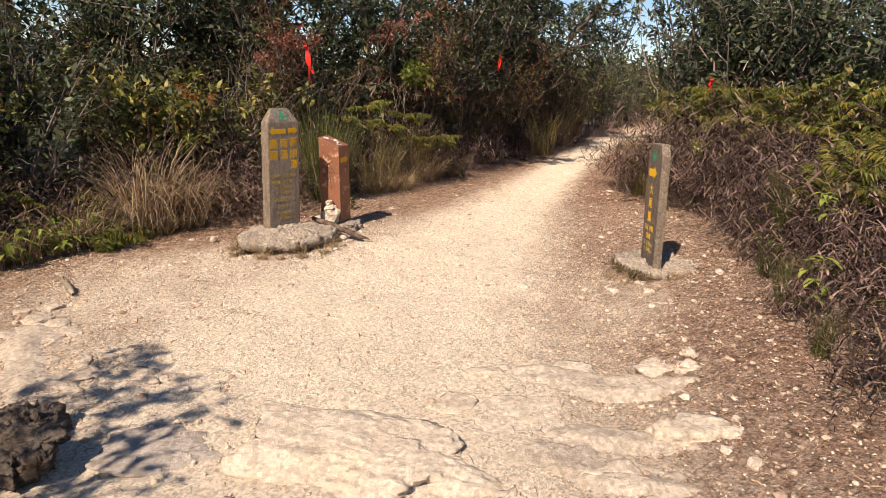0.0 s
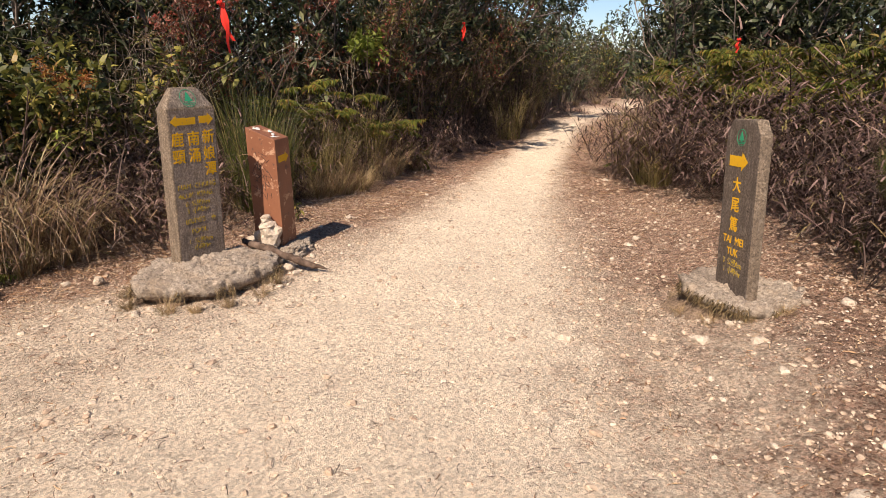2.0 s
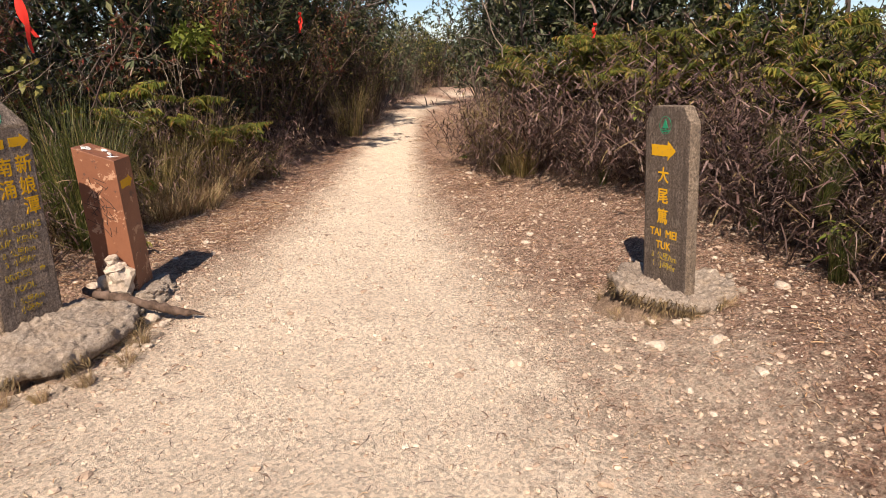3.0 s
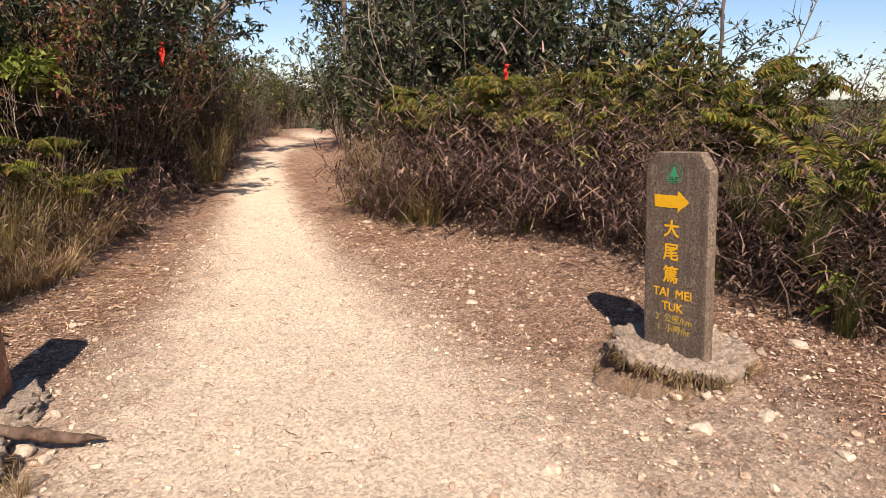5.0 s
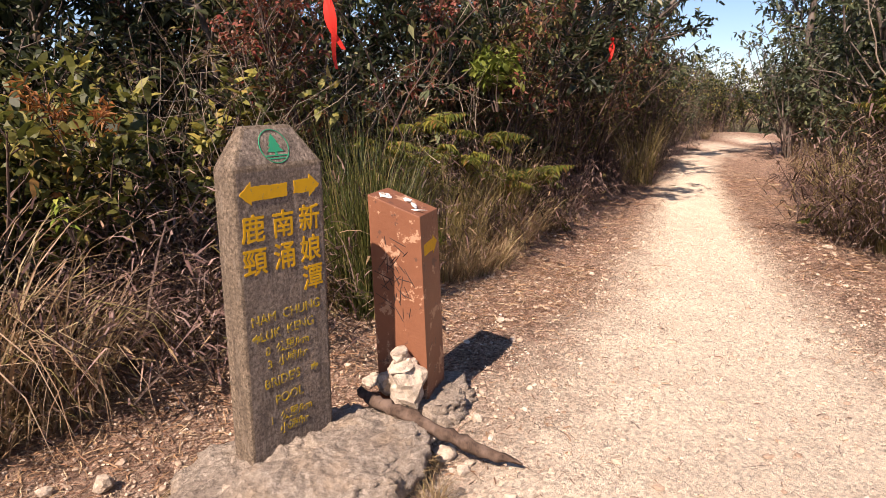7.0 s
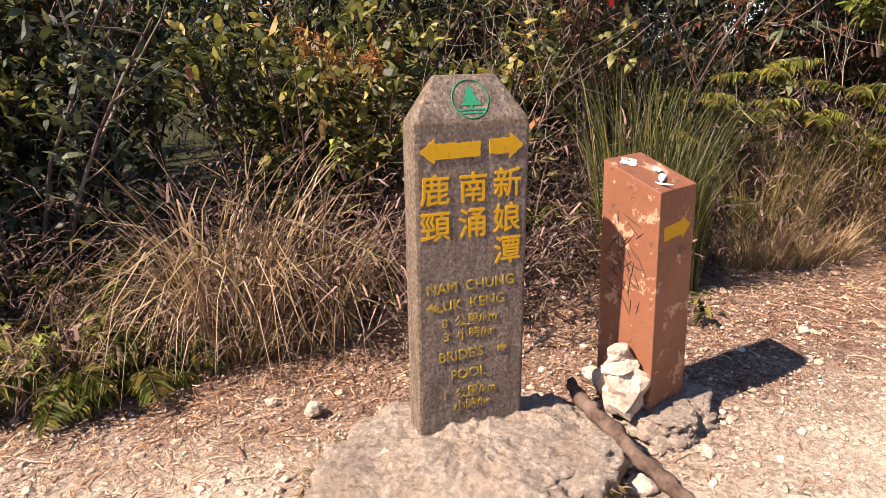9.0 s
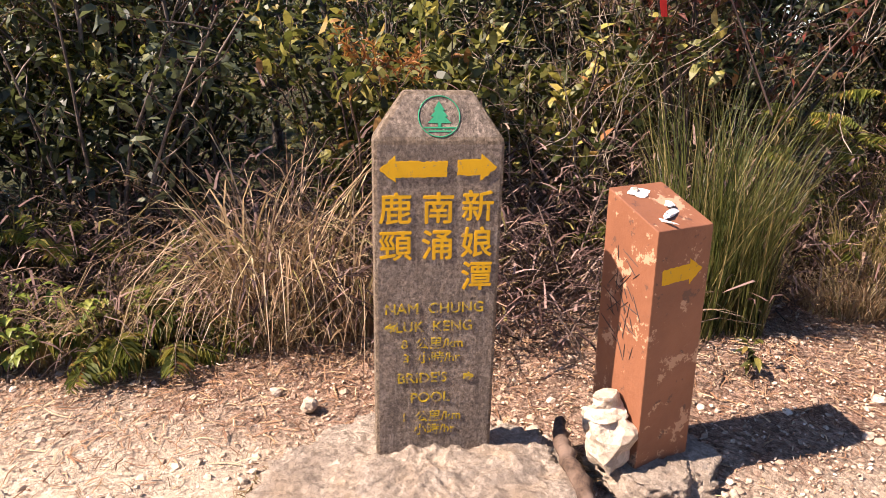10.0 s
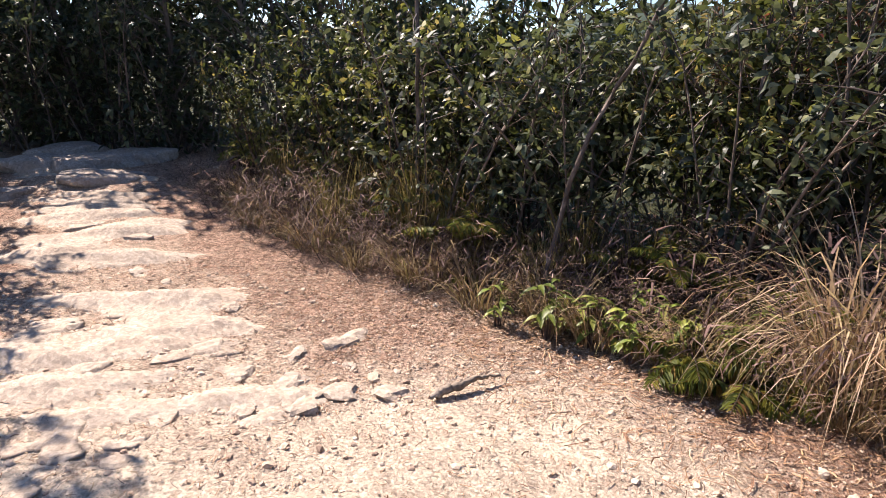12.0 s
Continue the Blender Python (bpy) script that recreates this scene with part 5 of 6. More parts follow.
wood_piece("dead_branch", "dark dead branch lying across the footing", [(-1.38, 6.72, -0.03), (-1.30, 6.62, -0.03), (-1.18, 6.53, -0.035), (-1.03, 6.42, -0.06), (-0.88, 6.36, -0.10), (-0.73, 6.31, -0.125)], [0.018, 0.027, 0.03, 0.03, 0.026, 0.004], M_STICK, 1)
wood_piece("root_snag", "short curved grey driftwood snag lying on the gravel", [(-2.73, 4.58, -0.20), (-2.78, 4.63, -0.185), (-2.84, 4.71, -0.178), (-2.93, 4.79, -0.168), (-2.98, 4.89, -0.175)], [0.014, 0.026, 0.021, 0.012, 0.004], M_BARK_PALE, 2)

def footing(label, x, y, ax, ay, rot, top, lip, drop, seed, dome=0.0, dish=0.0):
    """A cast slab with a ragged lip, washed out underneath, on a mound of soil; dead moss hangs from the lip."""
    n, rf = 160, np.random.default_rng(seed)
    a = np.arange(n) * 2 * np.pi / n
    R = np.array([1 + 0.13 * noise.noise(Vector((math.cos(t) * 1.2 + seed, math.sin(t) * 1.2, 0))) + 0.08 * noise.noise(Vector((math.cos(t) * 3.5, math.sin(t) * 3.5, seed))) + 0.05 * noise.noise(Vector((math.cos(t) * 10, math.sin(t) * 10, seed * 2))) for t in a])
    slab_rings = [(r, dome * (1 - r * r) - dish * float(smooth(0.9, 0.72, r))) for r in np.linspace(0.001, 0.98, 34)] + [(1.0, -0.008), (1.015, -lip * 0.4), (1.0, -lip), (0.88, -lip - 0.015)]
    soil_rings = [(0.92, -lip - 0.01), (0.87, -(lip + drop) / 2), (0.93, -drop * 0.8), (1.06, -drop), (1.3, -drop - 0.06)]
    ob = thing("post_footing", label, "footing", pose(x, y, top, 0, 0, rot))
    for name, rings, mat, rag in (("slab", slab_rings, M_FOOTING, 0.021), ("soil_base", soil_rings, M_SOIL, 0.02)):
        V = []
        for r, z in rings:
            for t, rr_ in zip(a, R):
                p = Vector((ax * r * rr_ * math.cos(t), ay * r * rr_ * math.sin(t), z))
                q = noise.noise(p * 9 + Vector((seed, 0, 0))) + 0.8 * noise.noise(p * 24) + 0.6 * noise.noise(p * 55)
                out = Vector((math.cos(t), math.sin(t), 0))
                V.append(p + out * q * rag * (r > 0.8) * 1.2 + Vector((0, 0, q * rag)))
        k = len(rings)
        u, v = np.meshgrid(np.arange(k - 1), np.arange(n), indexing="ij")
        b = Batch()
        b.add(np.array(V), None, np.stack([u * n + v, (u + 1) * n + v, (u + 1) * n + (v + 1) % n, u * n + (v + 1) % n], -1).reshape(-1, 4))
        part(name, b.mesh(name, mat, True), ob, "rough grey concrete slab with a broken lip" if name == "slab" else "crumbling soil under the slab")
    m = 1500
    t = rf.uniform(0, 2 * np.pi, m)
    rim = np.interp(t, a, R, period=2 * np.pi)
    base = np.stack([ax * rim * np.cos(t) * 1.0, ay * rim * np.sin(t) * 1.0, -lip * rf.uniform(0.25, 1.2, m)], 1) * [1.03, 1.03, 1.0]
    way = np.stack([np.cos(t) * 0.7, np.sin(t) * 0.7, rf.uniform(-1.5, 0.1, m)], 1) + rf.normal(0, 0.35, (m, 3))
    keep = np.array([noise.noise(Vector((math.cos(q) * 2.5, math.sin(q) * 2.5, seed + 4.0))) > -0.02 for q in t])
    f = Batch()
    f.blades(base[keep], way[keep], rf.uniform(0.015, 0.05, keep.sum()), rf.uniform(0.003, 0.009, keep.sum()), rf.uniform(0.2, 1.5, keep.sum()), 3, rf)
    mass("moss_fringe", f.mesh("moss_fringe", M_MOSS), ob)


M_MOSS = mat_stems("dead_moss", [(0.0, (0.045, 0.028, 0.013)), (0.5, (0.12, 0.08, 0.036)), (1.0, (0.27, 0.19, 0.095))])
footing("cracked grey concrete footing under the tall marker post", -1.50, 6.20, 0.36, 0.52, -38, -0.065, 0.07, 0.15, 11, dome=0.06)
footing("round crumbling concrete footing under the small marker post", 1.80, 5.33, 0.30, 0.36, 10, 0.055, 0.075, 0.15, 7, dish=0.025)
rock("post_footing", "broken concrete footing under the brown box post", -1.05, 6.84, (0.21, 0.20, 0.11), 102, M_FOOTING, 0.5, 20, 0.35, 0.34, 5, "footing", z=-0.15, grain=0.06)
rock("cairn_stone", "large pale stone at the bottom of a little cairn", -1.19, 6.71, (0.10, 0.085, 0.10), 110, M_SLAB, 0.5, 10, 0.1, 0.4, 3, "stone", "little cairn", z=0.012)
rock("cairn_stone", "flat pale stone balanced on the cairn", -1.195, 6.715, (0.075, 0.06, 0.026), 111, M_SLAB, 0.5, 30, 0.1, 0.3, 3, "stone", "little cairn", (6, -8), z=0.103)
rock("cairn_stone", "small white stone on top of the cairn", -1.205, 6.72, (0.055, 0.045, 0.034), 112, M_SLAB, 0.5, 60, 0.1, 0.3, 3, "stone", "little cairn", z=0.140)
rock("cairn_stone", "grey stone leaning beside the cairn", -1.26, 6.77, (0.045, 0.04, 0.055), 113, M_SLAB, 0.5, 0, 0.1, 0.3, 3, "stone", "little cairn", z=-0.01)
rock("cairn_stone", "flat pale stone lying by the cairn", -1.36, 6.90, (0.05, 0.04, 0.022), 114, M_SLAB, 0.5, 0, 0.1, 0.3, 3, "stone", "little cairn", z=-0.06)
for i, (x, y, s, z) in enumerate(((-1.73, 6.02, 0.035, -0.05), (-1.02, 6.42, 0.055, -0.16), (-1.08, 6.48, 0.045, -0.12), (-2.28, 6.27, 0.05, -0.19), (-2.48, 6.24, 0.03, -0.2), (-1.4, 5.95, 0.02, -0.06))):
    rock("stone", "small pale stone lying by the footing", x, y, (s, s * 0.8, s * 0.6), 120 + i, M_SLAB, 0.4, 50 * i, 0.1, 0.2, 2, "stone", "small stones", z=z)
for i, (x, y, s) in enumerate(((1.80, 3.69, 0.028), (1.37, 2.47, 0.05), (2.17, 4.93, 0.06), (1.93, 8.25, 0.045), (1.74, 6.99, 0.05), (2.53, 10.0, 0.06), (1.86, 7.16, 0.05), (-0.66, 8.0, 0.05), (1.36, 4.9, 0.07), (0.68, 5.12, 0.05), (0.05, 7.75, 0.03), (1.58, 4.75, 0.05), (1.5, 4.4, 0.04), (1.3, 2.6, 0.04), (1.45, 2.85, 0.035))):
    rock("stone", "loose pale stone on the litter", x, y, (s, s * 0.75, s * 0.5), 140 + i, M_SLAB, 0.5, 37 * i, 0.1, 0.22, 2, "stone", "loose stones")

rr = np.random.default_rng(19)
crumbs = [rock_mesh("concrete_crumb", (0.032, 0.026, 0.02), 160 + i, M_FOOTING if i % 2 else M_SLAB, 0, 0.35, 2) for i in range(5)]
for cx, cy, ax, ay, turn, count in ((-1.50, 6.20, 0.44, 0.58, -38, 46), (1.78, 5.34, 0.30, 0.33, 10, 22), (-1.05, 6.84, 0.22, 0.22, 20, 12)):
    for i in range(count):
        a, k, q = rr.uniform(0, 6.28), rr.uniform(0.92, 1.2), math.radians(turn)
        u, v = ax * k * math.cos(a), ay * k * math.sin(a)
        x, y = cx + u * math.cos(q) - v * math.sin(q), cy + u * math.sin(q) + v * math.cos(q)
        s = rr.uniform(0.4, 1.15)
        thing("concrete_crumb", "broken concrete crumb at the footing's edge", "crumb", pose(x, y, float(ground_z(x, y)) + 0.006 * s, 0, 0, rr.uniform(0, 360)) @ Matrix.Scale(s, 4), "crumbs round the footings", data=crumbs[i % 5])

# ---- marker posts ----


def prism(outline, depth, bevel=0.006):
    """An upright plate: outline in x, z at y=0, its back at y=depth."""
    bm = bmesh.new()
    f = [bm.verts.new((x, 0, z)) for x, z in outline]
    k = [bm.verts.new((x, depth, z)) for x, z in outline]
    bm.faces.new(f)
    bm.faces.new(k[::-1])
    for i in range(len(f)):
        j = (i + 1) % len(f)
        bm.faces.new((f[j], f[i], k[i], k[j]))
    bmesh.ops.recalc_face_normals(bm, faces=bm.faces)
    if bevel:
        bmesh.ops.bevel(bm, geom=list(bm.edges), offset=bevel, segments=2, affect="EDGES", profile=0.6)
    return bm


def bm_mesh(name, bm, *mats):
    me = bpy.data.meshes.new(name)
    bm.to_mesh(me)
    bm.free()
    for m in mats:
        me.materials.append(m)
    return me


def arrow_mesh(name, length, height, mat, left=False, thick=0.0014):
    """A hand-painted arrow: its outline is a little uneven."""
    s = -1 if left else 1
    h, q = height / 2, height * 0.29
    head = height * 0.60
    out = [(-length / 2, -q), (length / 2 - head, -q), (length / 2 - head, -h), (length / 2, 0), (length / 2 - head, h), (length / 2 - head, q), (-length / 2, q)]
    fine = []
    for (ax, az), (bx, bz) in zip(out, out[1:] + out[:1]):
        k = max(1, int(math.hypot(bx - ax, bz - az) / 0.006))
        fine += [(ax + (bx - ax) * i / k, az + (bz - az) * i / k) for i in range(k)]
    rough = [(x + 0.0035 * noise.noise(Vector((x * 90, z * 90, length * 50))), z + 0.0035 * noise.noise(Vector((x * 90, z * 90, 9 + length * 50)))) for x, z in fine]
    return bm_mesh(name, prism([(s * x, z) for x, z in rough], thick, 0), mat)


def letter_mesh(text, size, mat, thick=0.0007, brush=0.016):
    """Lettering laid on with a broad brush: the glyph and four copies set off by half a brush width."""
    cu = bpy.data.curves.new("lettering", "FONT")
    cu.body, cu.size, cu.align_x, cu.align_y, cu.extrude, cu.resolution_u = text, size, "CENTER", "CENTER", thick, 3
    ob = new("lettering", cu)
    src = bpy.data.meshes.new_from_object(ob.evaluated_get(bpy.context.evaluated_depsgraph_get()))
    bpy.data.objects.remove(ob)
    bpy.data.curves.remove(cu)
    bm = bmesh.new()
    for i, (dx, dy) in enumerate(((0, 0), (1, 0.3), (-1, -0.3), (0.3, 1), (-0.3, -1))):
        had = set(bm.verts)
        bm.from_mesh(src)
        for v in bm.verts:
            if v not in had:
                v.co += Vector((dx * brush * size, dy * brush * size, 0.00012 * i))
    bpy.data.meshes.remove(src)
    me = bm_mesh("lettering", bm)
    me.materials.append(mat)
    return me


def ring_mesh(radius, tube_r, mat):
    b = Batch()
    a = np.linspace(0, 2 * np.pi, 41)
    b.tube(np.stack([radius * np.cos(a), 0 * a, radius * np.sin(a)], 1), np.full(41, tube_r), 6)
    return b.mesh("emblem_ring", mat, True)


def pine_mesh(h, mat):
    out = [(-0.06, -0.5), (-0.06, -0.36), (-0.46, -0.36), (-0.22, -0.10), (-0.34, -0.10), (-0.14, 0.14), (-0.22, 0.14), (0, 0.5), (0.22, 0.14), (0.14, 0.14), (0.34, -0.10), (0.22, -0.10), (0.46, -0.36), (0.06, -0.36), (0.06, -0.5)]
    return bm_mesh("emblem_tree", prism([(x * h, z * h) for x, z in out], 0.003, 0), mat)


def emblem(parent, at, r):
    ring = part("emblem", ring_mesh(r, r * 0.03, M_GREEN), parent, "green painted ring emblem", at)
    part("emblem_tree", pine_mesh(r * 1.25, M_GREEN), ring, "green painted tree", pose(0, -0.001, r * 0.12))
    for dz, w in ((-0.55, 1.5), (-0.72, 1.1)):
        part("emblem_line", bm_mesh("emblem_line", prism([(-w * r / 2, -r * 0.035), (w * r / 2, -r * 0.035), (w * r / 2, r * 0.035), (-w * r / 2, r * 0.035)], 0.003, 0), M_GREEN), ring, "", pose(0, -0.001, dz * r))


def write(parent, text, x, z, size, mat, y=-0.0005, turn=0):
    part("lettering", letter_mesh(text, size, mat), parent, "yellow painted lettering", pose(x, y, z, 90, 0, 0) @ pose(0, 0, 0, 0, 0, turn))


def tall_post():
    """Local x runs along the front, y goes back into the post, z up; the base is at the front's left foot."""
    w, d, top, ridge = 0.372, 0.105, 0.985, 1.115
    ob = thing("marker_post", "tall weathered concrete trail marker post with yellow lettering", "signpost", pose(-1.672, 6.128, 0, 0, 0, math.degrees(math.atan2(0.8, 0.6))))
    bm = bmesh.new()
    lv = [[(0, 0, -0.16), (w, 0, -0.16), (w, d, -0.16), (0, d, -0.16)], [(0, 0, top), (w, 0, top), (w, d, top), (0, d, top)], [(0.088, 0.055, ridge), (w - 0.088, 0.055, ridge), (w - 0.088, d - 0.012, ridge), (0.088, d - 0.012, ridge)]]
    vs = [[bm.verts.new(p) for p in ring] for ring in lv]
    for a, b in zip(vs, vs[1:]):
        for i in range(4):
            bm.faces.new((a[i], a[(i + 1) % 4], b[(i + 1) % 4], b[i]))
    bm.faces.new(vs[0][::-1])
    bm.faces.new(vs[2])
    bmesh.ops.bevel(bm, geom=list(bm.edges), offset=0.011, segments=2, affect="EDGES", profile=0.6)
    bmesh.ops.recalc_face_normals(bm, faces=bm.faces)
    for f in bm.faces:
        f.material_index = 0 if f.normal.y < -0.5 and f.calc_area() > 0.01 else 1
    part("body", bm_mesh("body", bm, M_POST_GREY, M_POST_EDGE), ob, "grey exposed-aggregate concrete post")
    part("arrow", arrow_mesh("arrow", 0.192, 0.078, M_YELLOW, True), ob, "yellow painted arrow", pose(0.112, -0.002, 0.905))
    part("arrow", arrow_mesh("arrow", 0.115, 0.078, M_YELLOW), ob, "yellow painted arrow", pose(0.294, -0.002, 0.910))
    for text, x, z in (("鹿", 0.062, 0.785), ("頸", 0.062, 0.675), ("南", 0.185, 0.785), ("涌", 0.185, 0.675), ("新", 0.300, 0.790), ("娘", 0.300, 0.680), ("潭", 0.304, 0.575)):
        write(ob, text, x, z, 0.098, M_YELLOW)
    for text, x, z, s in (("NAM  CHUNG", 0.180, 0.480, 0.047), ("LUK  KENG", 0.180, 0.420, 0.047), ("8  公里/km", 0.175, 0.362, 0.042), ("3  小時/hr", 0.173, 0.314, 0.042), ("BRIDE'S", 0.145, 0.245, 0.048), ("POOL", 0.170, 0.175, 0.048), ("1  公里/km", 0.175, 0.105, 0.042), ("小時/hr", 0.185, 0.058, 0.042)):
        write(ob, text, x, z, s, M_YELLOW_WORN)
    part("arrowhead", arrow_mesh("arrowhead", 0.036, 0.036, M_YELLOW_WORN, True), ob, "", pose(0.045, -0.002, 0.420))
    part("arrowhead", arrow_mesh("arrowhead", 0.036, 0.036, M_YELLOW_WORN), ob, "", pose(0.292, -0.002, 0.245))
    lean = math.degrees(math.atan2(0.055, ridge - top))
    emblem(ob, pose(w / 2, 0.026, 1.048, -lean, 0, 0), 0.058)


def small_post():
    w, d = 0.356, 0.072
    ob = thing("marker_post", "dark weathered concrete trail marker post with clipped top corners", "signpost", pose(1.720, 5.505, 0, 1.2, -3.4, -90))
    bm = prism([(0, -0.1), (w, -0.1), (w, 0.925), (w - 0.055, 1.012), (0.055, 1.012), (0, 0.925)], d, 0.012)
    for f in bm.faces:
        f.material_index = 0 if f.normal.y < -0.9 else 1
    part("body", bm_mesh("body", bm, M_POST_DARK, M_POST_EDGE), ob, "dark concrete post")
    part("arrow", arrow_mesh("arrow", 0.195, 0.105, M_YELLOW), ob, "yellow painted arrow", pose(0.156, -0.002, 0.775))
    for text, z in (("大", 0.635), ("尾", 0.520), ("篤", 0.405)):
        write(ob, text, 0.158, z, 0.092, M_YELLOW)
    for text, x, z, s in (("TAI  MEI", 0.170, 0.315, 0.062), ("TUK", 0.172, 0.245, 0.062), ("3  公里/km", 0.180, 0.182, 0.046), ("1  小時/hr", 0.180, 0.130, 0.046)):
        write(ob, text, x, z, s, M_YELLOW if s > 0.05 else M_YELLOW_WORN)
    emblem(ob, pose(0.165, -0.001, 0.910), 0.046)


def box_post():
    """A square sheet-metal post with a sloping top, leaning a little."""
    ob = thing("box_post", "leaning brown painted metal box post with flaking top", "signpost", pose(-1.086, 6.737, 0, 0, 0, math.degrees(math.atan2(0.952, 0.305))))
    w, d, lo, hi, lean = 0.228, 0.232, 0.728, 0.812, 0.034
    bm = bmesh.new()
    v = [bm.verts.new(p) for p in ((0, 0, -0.1), (w, 0, -0.1), (w, d, -0.1), (0, d, -0.1), (0, lean, lo), (w, lean, lo), (w, d + lean, hi), (0, d + lean, hi))]
    for q in ((0, 1, 5, 4), (1, 2, 6, 5), (2, 3, 7, 6), (3, 0, 4, 7), (4, 5, 6, 7), (3, 2, 1, 0)):
        bm.faces.new([v[i] for i in q])
    bmesh.ops.bevel(bm, geom=list(bm.edges), offset=0.004, segments=2, affect="EDGES", profile=0.6)
    part("body", bm_mesh("body", bm, M_RUST), ob, "brown painted metal box")
    tip = math.degrees(math.atan2(lean, lo))
    part("arrow", arrow_mesh("arrow", 0.165, 0.085, M_YELLOW), ob, "yellow painted arrow", pose(0.115, 0.0275, 0.585, -tip, -4, 0))
    # flaking white patches and ridges on the sloping top
    slope = math.degrees(math.atan2(hi - lo, d))
    for i, (x, y, sx, sy, sz) in enumerate(((0.085, 0.185, 0.045, 0.030, 0.004), (0.13, 0.075, 0.075, 0.016, 0.005), (0.15, 0.115, 0.028, 0.022, 0.009), (0.08, 0.20, 0.02, 0.012, 0.011), (0.06, 0.04, 0.04, 0.010, 0.004))):
        part("paint_flake", rock_mesh("paint_flake", (sx, sy, sz), 200 + i, M_WHITE if i != 3 else M_TRAILROCK, 0, 0.45, 3), ob, "flaked white paint", pose(x, y + lean, lo + (hi - lo) * y / d + 0.002, slope, 0, 25 * i))
    # scratches on the side that faces the sun
    rs = np.random.default_rng(8)
    b = Batch()
    for i in range(34):
        y, z = rs.uniform(0.06, 0.2), rs.uniform(0.3, 0.62)
        a, L = rs.choice([0.5, 1.2, 2.4, 1.6]) + rs.normal(0, 0.15), rs.uniform(0.02, 0.09)
        dy, dz = math.cos(a) * L / 2, math.sin(a) * L / 2
        sh = lambda zz: lean * zz / lo
        b.tube([[-0.001, y - dy + sh(z), z - dz], [-0.0015, y + sh(z), z], [-0.001, y + dy + sh(z), z + dz]], [0.0012, 0.0018, 0.001], 4)
    tagged(part("graffiti", b.mesh("graffiti", M_SCRATCH), ob, "dark scratched graffiti"), kind="stuff")


tall_post()
small_post()
box_post()

# ---- trail ribbons ----


def ribbon(x, y, z, length, seed, label, lean=0.0):
    rr = np.random.default_rng(seed)
    b = Batch()
    for k in range(2):
        t = np.linspace(0, 1, 9)
        ang = rr.uniform(0, 6.28)
        p = np.stack([x + 0.02 * np.sin(5 * t + k * 2) + lean * t * length, y + 0.015 * np.cos(4 * t + k) + 0.015 * k, z - t * length * (1 - 0.25 * k)], 1)
        side = np.stack([np.cos(ang + 1.2 * t), np.sin(ang + 1.2 * t), 0 * t], 1) * 0.016
        o = (np.arange(8) * 2)[:, None]
        b.add(np.stack([p - side, p + side], 1).reshape(-1, 3), None, o + np.array([0, 1, 3, 2]))
    a = np.linspace(0, 6.6, 14)
    b.tube(np.stack([x + 0.014 * np.cos(a), y + 0.014 * np.sin(a), z + 0.01 * np.sin(3 * a)], 1), np.full(14, 0.009), 5)
    ob = thing("trail_ribbon", label, "ribbon", group="trail ribbons")
    me = b.mesh("ribbon", M_RIBBON, True)
    part("streamer", me, ob)
    tw = Batch()
    tw.tube([(x + 0.35, y + 0.45, z - 0.75), (x + 0.16, y + 0.25, z - 0.25), (x, y, z), (x - 0.10, y - 0.08, z + 0.12), (x - 0.22, y - 0.10, z + 0.16)], [0.005, 0.004, 0.003, 0.002, 0.001], 5)
    part("twig", tw.mesh("twig", M_TWIG, True), ob, "thin twig that carries the ribbon")


ribbon(-1.60, 7.45, 1.72, 0.38, 1, "red plastic trail ribbon tied to a twig, hanging long", 0.2)
ribbon(0.82, 11.55, 1.82, 0.24, 2, "red plastic trail ribbon tied to a thin stem")
ribbon(3.25, 8.45, 1.56, 0.13, 3, "orange-red trail ribbon tied above the ferns")

# ---- litter, pebbles, distant hills ----


def litter(n, seed, box, keep, mat, name, label, length, thick):
    rr = np.random.default_rng(seed)
    x, y = rr.uniform(box[0], box[1], n), rr.uniform(box[2], box[3], n)
    ok = rr.uniform(0, 1, n) < keep(x, y)
    x, y = x[ok], y[ok]
    m = len(x)
    z = ground_z(x, y) + 0.003
    a, L = rr.uniform(0, 2 * np.pi, m), rr.uniform(*length, m)
    d = np.stack([np.cos(a), np.sin(a), rr.normal(0, 0.12, m)], 1) * L[:, None] / 2
    s = np.stack([-np.sin(a), np.cos(a), rr.normal(0, 0.4, m)], 1) * rr.uniform(*thick, m)[:, None]
    c = np.stack([x, y, z + rr.uniform(0, 0.008, m)], 1)
    mid = c + np.stack([-np.sin(a), np.cos(a), 0 * a], 1) * (L * rr.normal(0, 0.10, m))[:, None] + [0, 0, 0.004]
    v = np.stack([c - d - s, c - d + s, mid - s, mid + s, c + d - s, c + d + s], 1).reshape(-1, 3)
    o = (np.arange(m) * 6)[:, None]
    b = Batch()
    b.add(v, None, np.concatenate([o + [0, 1, 3, 2], o + [2, 3, 5, 4]]))
    thing(name, label, "litter", kind="stuff", data=b.mesh(name, mat))


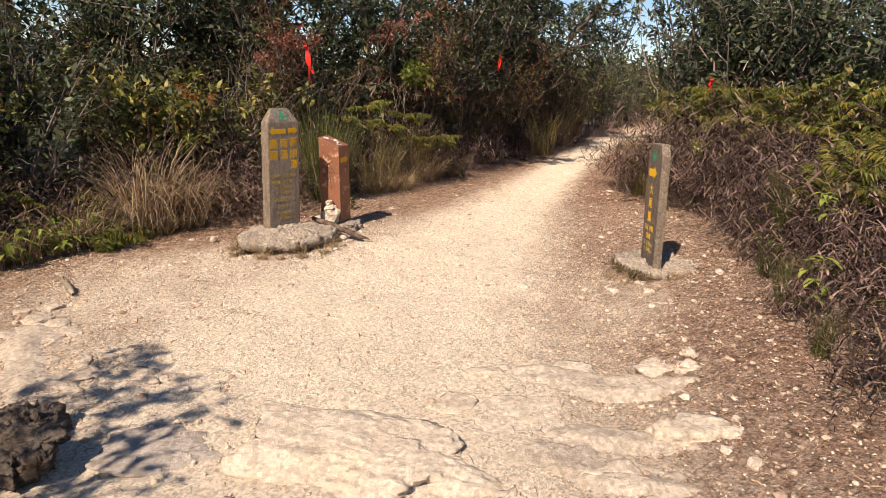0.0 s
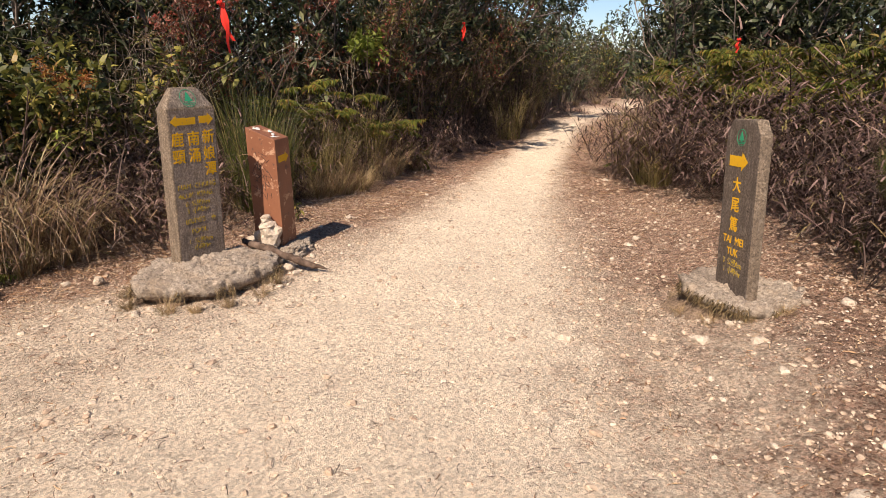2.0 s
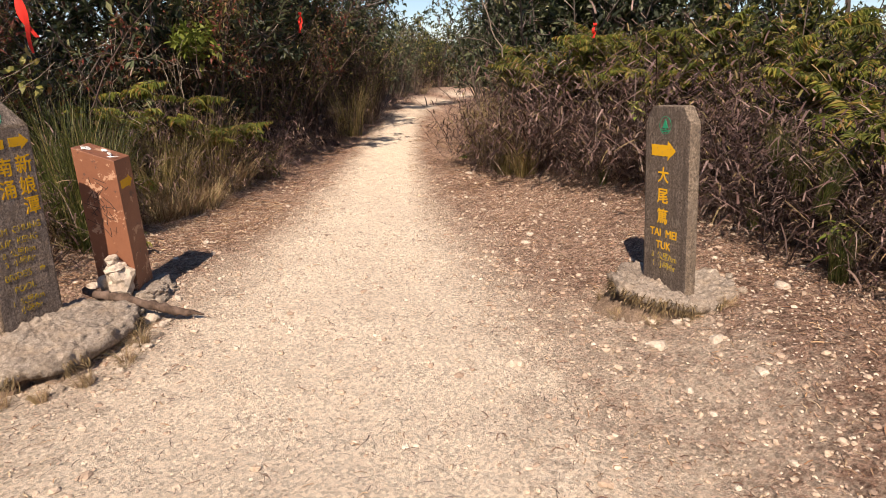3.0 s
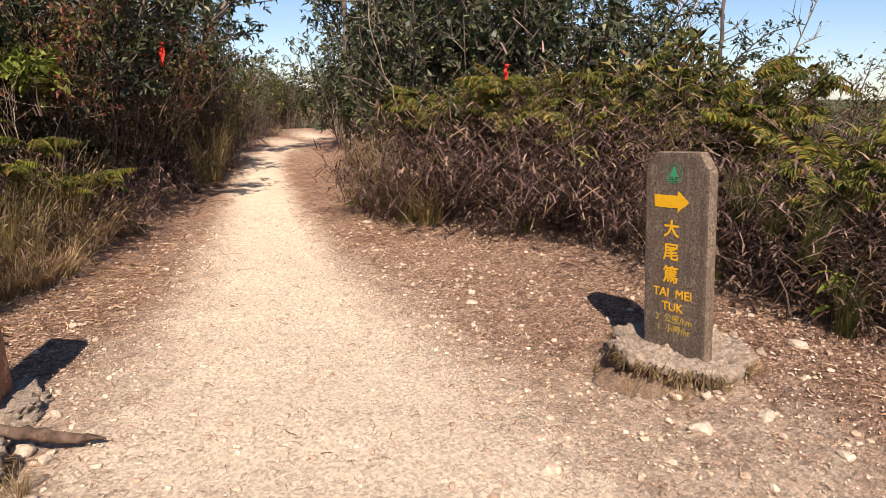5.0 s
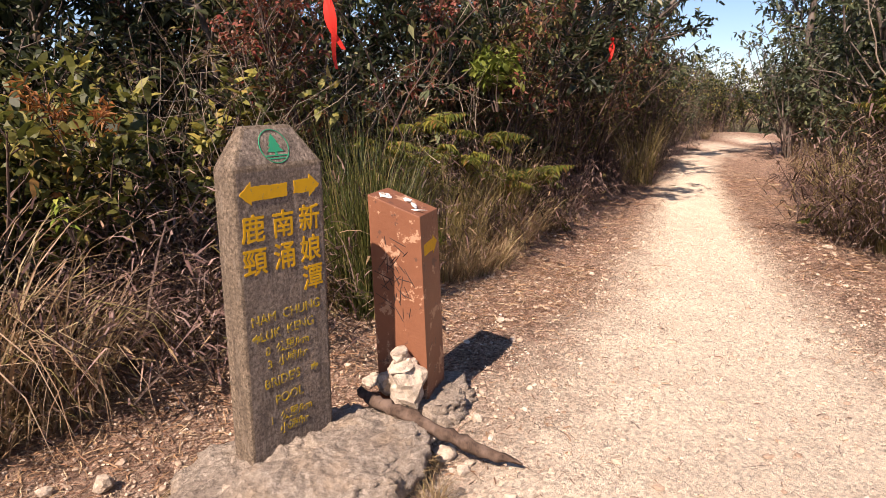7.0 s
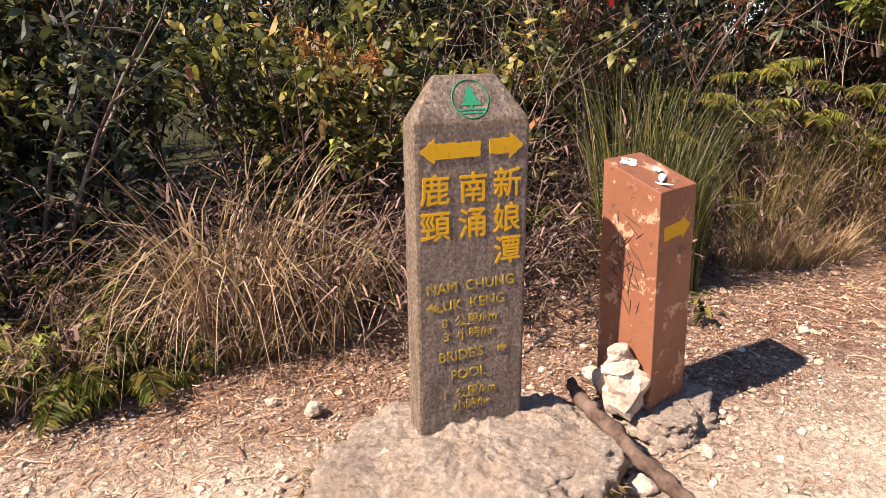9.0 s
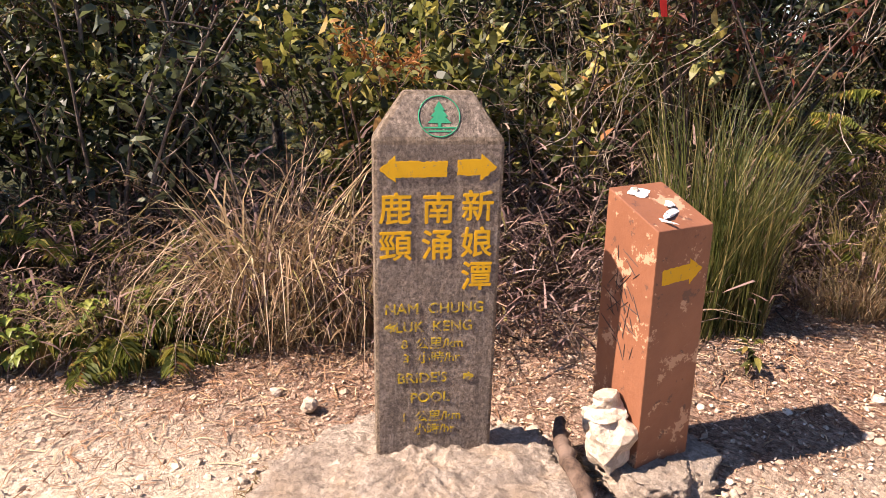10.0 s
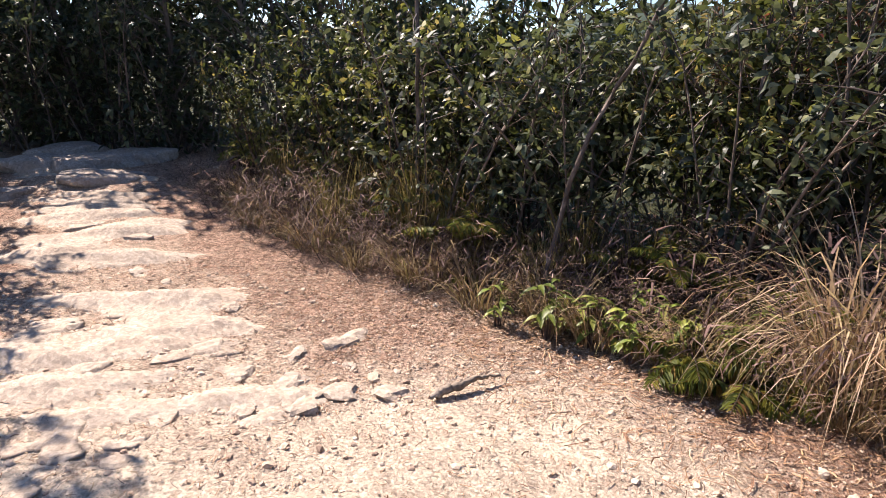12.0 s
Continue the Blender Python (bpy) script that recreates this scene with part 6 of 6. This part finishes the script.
def pebbles(n, seed, box, keep, size, name, label):
    rr = np.random.default_rng(seed)
    x, y = rr.uniform(box[0], box[1], n), rr.uniform(box[2], box[3], n)
    ok = rr.uniform(0, 1, n) < keep(x, y)
    x, y = x[ok], y[ok]
    m = len(x)
    g = (1 + 5 ** 0.5) / 2
    ico = unit(np.array([(-1, g, 0), (1, g, 0), (-1, -g, 0), (1, -g, 0), (0, -1, g), (0, 1, g), (0, -1, -g), (0, 1, -g), (g, 0, -1), (g, 0, 1), (-g, 0, -1), (-g, 0, 1)], float))
    tri = np.array([(0, 11, 5), (0, 5, 1), (0, 1, 7), (0, 7, 10), (0, 10, 11), (1, 5, 9), (5, 11, 4), (11, 10, 2), (10, 7, 6), (7, 1, 8), (3, 9, 4), (3, 4, 2), (3, 2, 6), (3, 6, 8), (3, 8, 9), (4, 9, 5), (2, 4, 11), (6, 2, 10), (8, 6, 7), (9, 8, 1)])
    r = size[0] + (size[1] - size[0]) * rr.uniform(0, 1, m) ** 3
    sc = np.stack([r * rr.uniform(0.8, 1.3, m), r * rr.uniform(0.7, 1.1, m), r * rr.uniform(0.4, 0.75, m)], 1)
    v = ico[None] * (1 + rr.normal(0, 0.16, (m, 12, 1))) * sc[:, None]
    a = rr.uniform(0, 2 * np.pi, m)[:, None]
    v = np.stack([v[..., 0] * np.cos(a) - v[..., 1] * np.sin(a), v[..., 0] * np.sin(a) + v[..., 1] * np.cos(a), v[..., 2]], -1)
    v += np.stack([x, y, ground_z(x, y) + sc[:, 2] * 0.25], 1)[:, None]
    b = Batch()
    b.add(v.reshape(-1, 3), (np.arange(m)[:, None, None] * 12 + tri[None]).reshape(-1, 3))
    thing(name, label, "gravel", kind="stuff", data=b.mesh(name, M_PEBBLE))


pebbles(20000, 1, (-4.5, 3.0, 1.5, 11), lambda x, y: 0.15 + 0.6 * (1 - np.abs(worn(x, y) - 0.5) * 2), (0.006, 0.022), "gravel", "loose pale gravel scattered over the trail")
pebbles(2800, 9, (-2.4, 3.4, 2.5, 11), lambda x, y: 1 - worn(x, y) * 0.75, (0.007, 0.026), "gravel", "larger pale stones scattered on the needle litter")
litter(36000, 6, (-4.5, 3.2, 1.6, 9.0), lambda x, y: 0.12 + 0.88 * (1 - worn(x, y)), M_PEBBLE, "stone_chips", "flat stone chips and bark crumbs on the ground", (0.006, 0.020), (0.002, 0.006))
litter(42000, 2, (-4.5, 3.4, 1.6, 9.5), lambda x, y: 0.06 + 0.94 * (1 - worn(x, y)), M_NEEDLE, "needle_litter", "reddish-brown fallen needles and straw", (0.012, 0.055), (0.0008, 0.0024))
litter(14000, 7, (-4.4, 0.2, 4.6, 9.6), lambda x, y: smooth(0.9, 0.3, np.abs(line_distance(x, y, LEFT) - 0.15)), M_NEEDLE, "needle_litter", "long dry straw fallen along the thicket's foot", (0.04, 0.13), (0.0008, 0.0024))
litter(9000, 3, (-2.0, 4.5, 9.0, 18), lambda x, y: 1 - worn(x, y), M_NEEDLE, "needle_litter", "reddish-brown fallen needles and straw", (0.06, 0.2), (0.0015, 0.004))
litter(5000, 4, (-3.5, 2.0, 1.8, 9.0), lambda x, y: worn(x, y), M_TWIG, "twig_litter", "dark small twigs scattered over the gravel", (0.012, 0.07), (0.0006, 0.0014))


def hill(name, label, ang0, ang1, dist, height, seed, mat):
    n, k = 90, 14
    a = np.radians(np.linspace(ang0, ang1, n))
    s = np.linspace(0, 1, k)
    A, S = np.meshgrid(a, s, indexing="ij")
    prof = height * (0.65 + 0.35 * np.sin(A * 5.1 + seed) + 0.15 * np.sin(A * 13 + seed * 2)) * np.sin(np.pi * np.linspace(0, 1, n))[:, None] ** 0.5
    R = dist * (1 + 0.6 * S)
    Z = prof * smooth(0, 1, S) + height * 0.03 * np.sin(A * 60 + S * 17) - 6 * (1 - S)
    b = Batch()
    i, j = np.meshgrid(np.arange(n - 1), np.arange(k - 1), indexing="ij")
    b.add(np.stack([R * np.sin(A), R * np.cos(A), Z], -1), None, np.stack([i * k + j, (i + 1) * k + j, (i + 1) * k + j + 1, i * k + j + 1], -1).reshape(-1, 4))
    thing(name, label, "hill", kind="structure", data=b.mesh(name, mat, True))


# Greyed, bluish greens: distance haze is put into the hill colour.
nh = Nodes("hazy_wooded_hill", 0.95, 0.1)
nh.world_coord()
M_HILL = nh.color(nh.ramp(nh.noise(0.16, 6, 0.7), [(0.3, (0.02, 0.032, 0.022)), (0.55, (0.05, 0.068, 0.05)), (0.75, (0.09, 0.11, 0.08))]))
hill("backdrop_hill_west", "wooded hillside seen through the trees", -130, -20, 90, 16, 1.0, M_HILL)
hill("backdrop_hill_north", "low distant wooded ridge beyond the trail", -10, 60, 260, 14, 2.0, M_HILL)

rg = np.random.default_rng(31)
for x, y, s in ((-1.62, 5.62, 0.28), (-1.45, 5.62, 0.22), (-1.28, 5.72, 0.26), (-1.12, 5.9, 0.25), (-1.06, 6.12, 0.3), (-1.9, 5.75, 0.25), (-2.0, 6.0, 0.22), (1.50, 5.12, 0.2), (1.44, 5.35, 0.2), (1.52, 5.62, 0.22), (1.66, 5.0, 0.18), (1.85, 4.97, 0.18), (-1.44, 6.50, 0.2)):
    put(rg, tufts_straw, x, y, s, 0.0, 20, group="dry grass wisps")
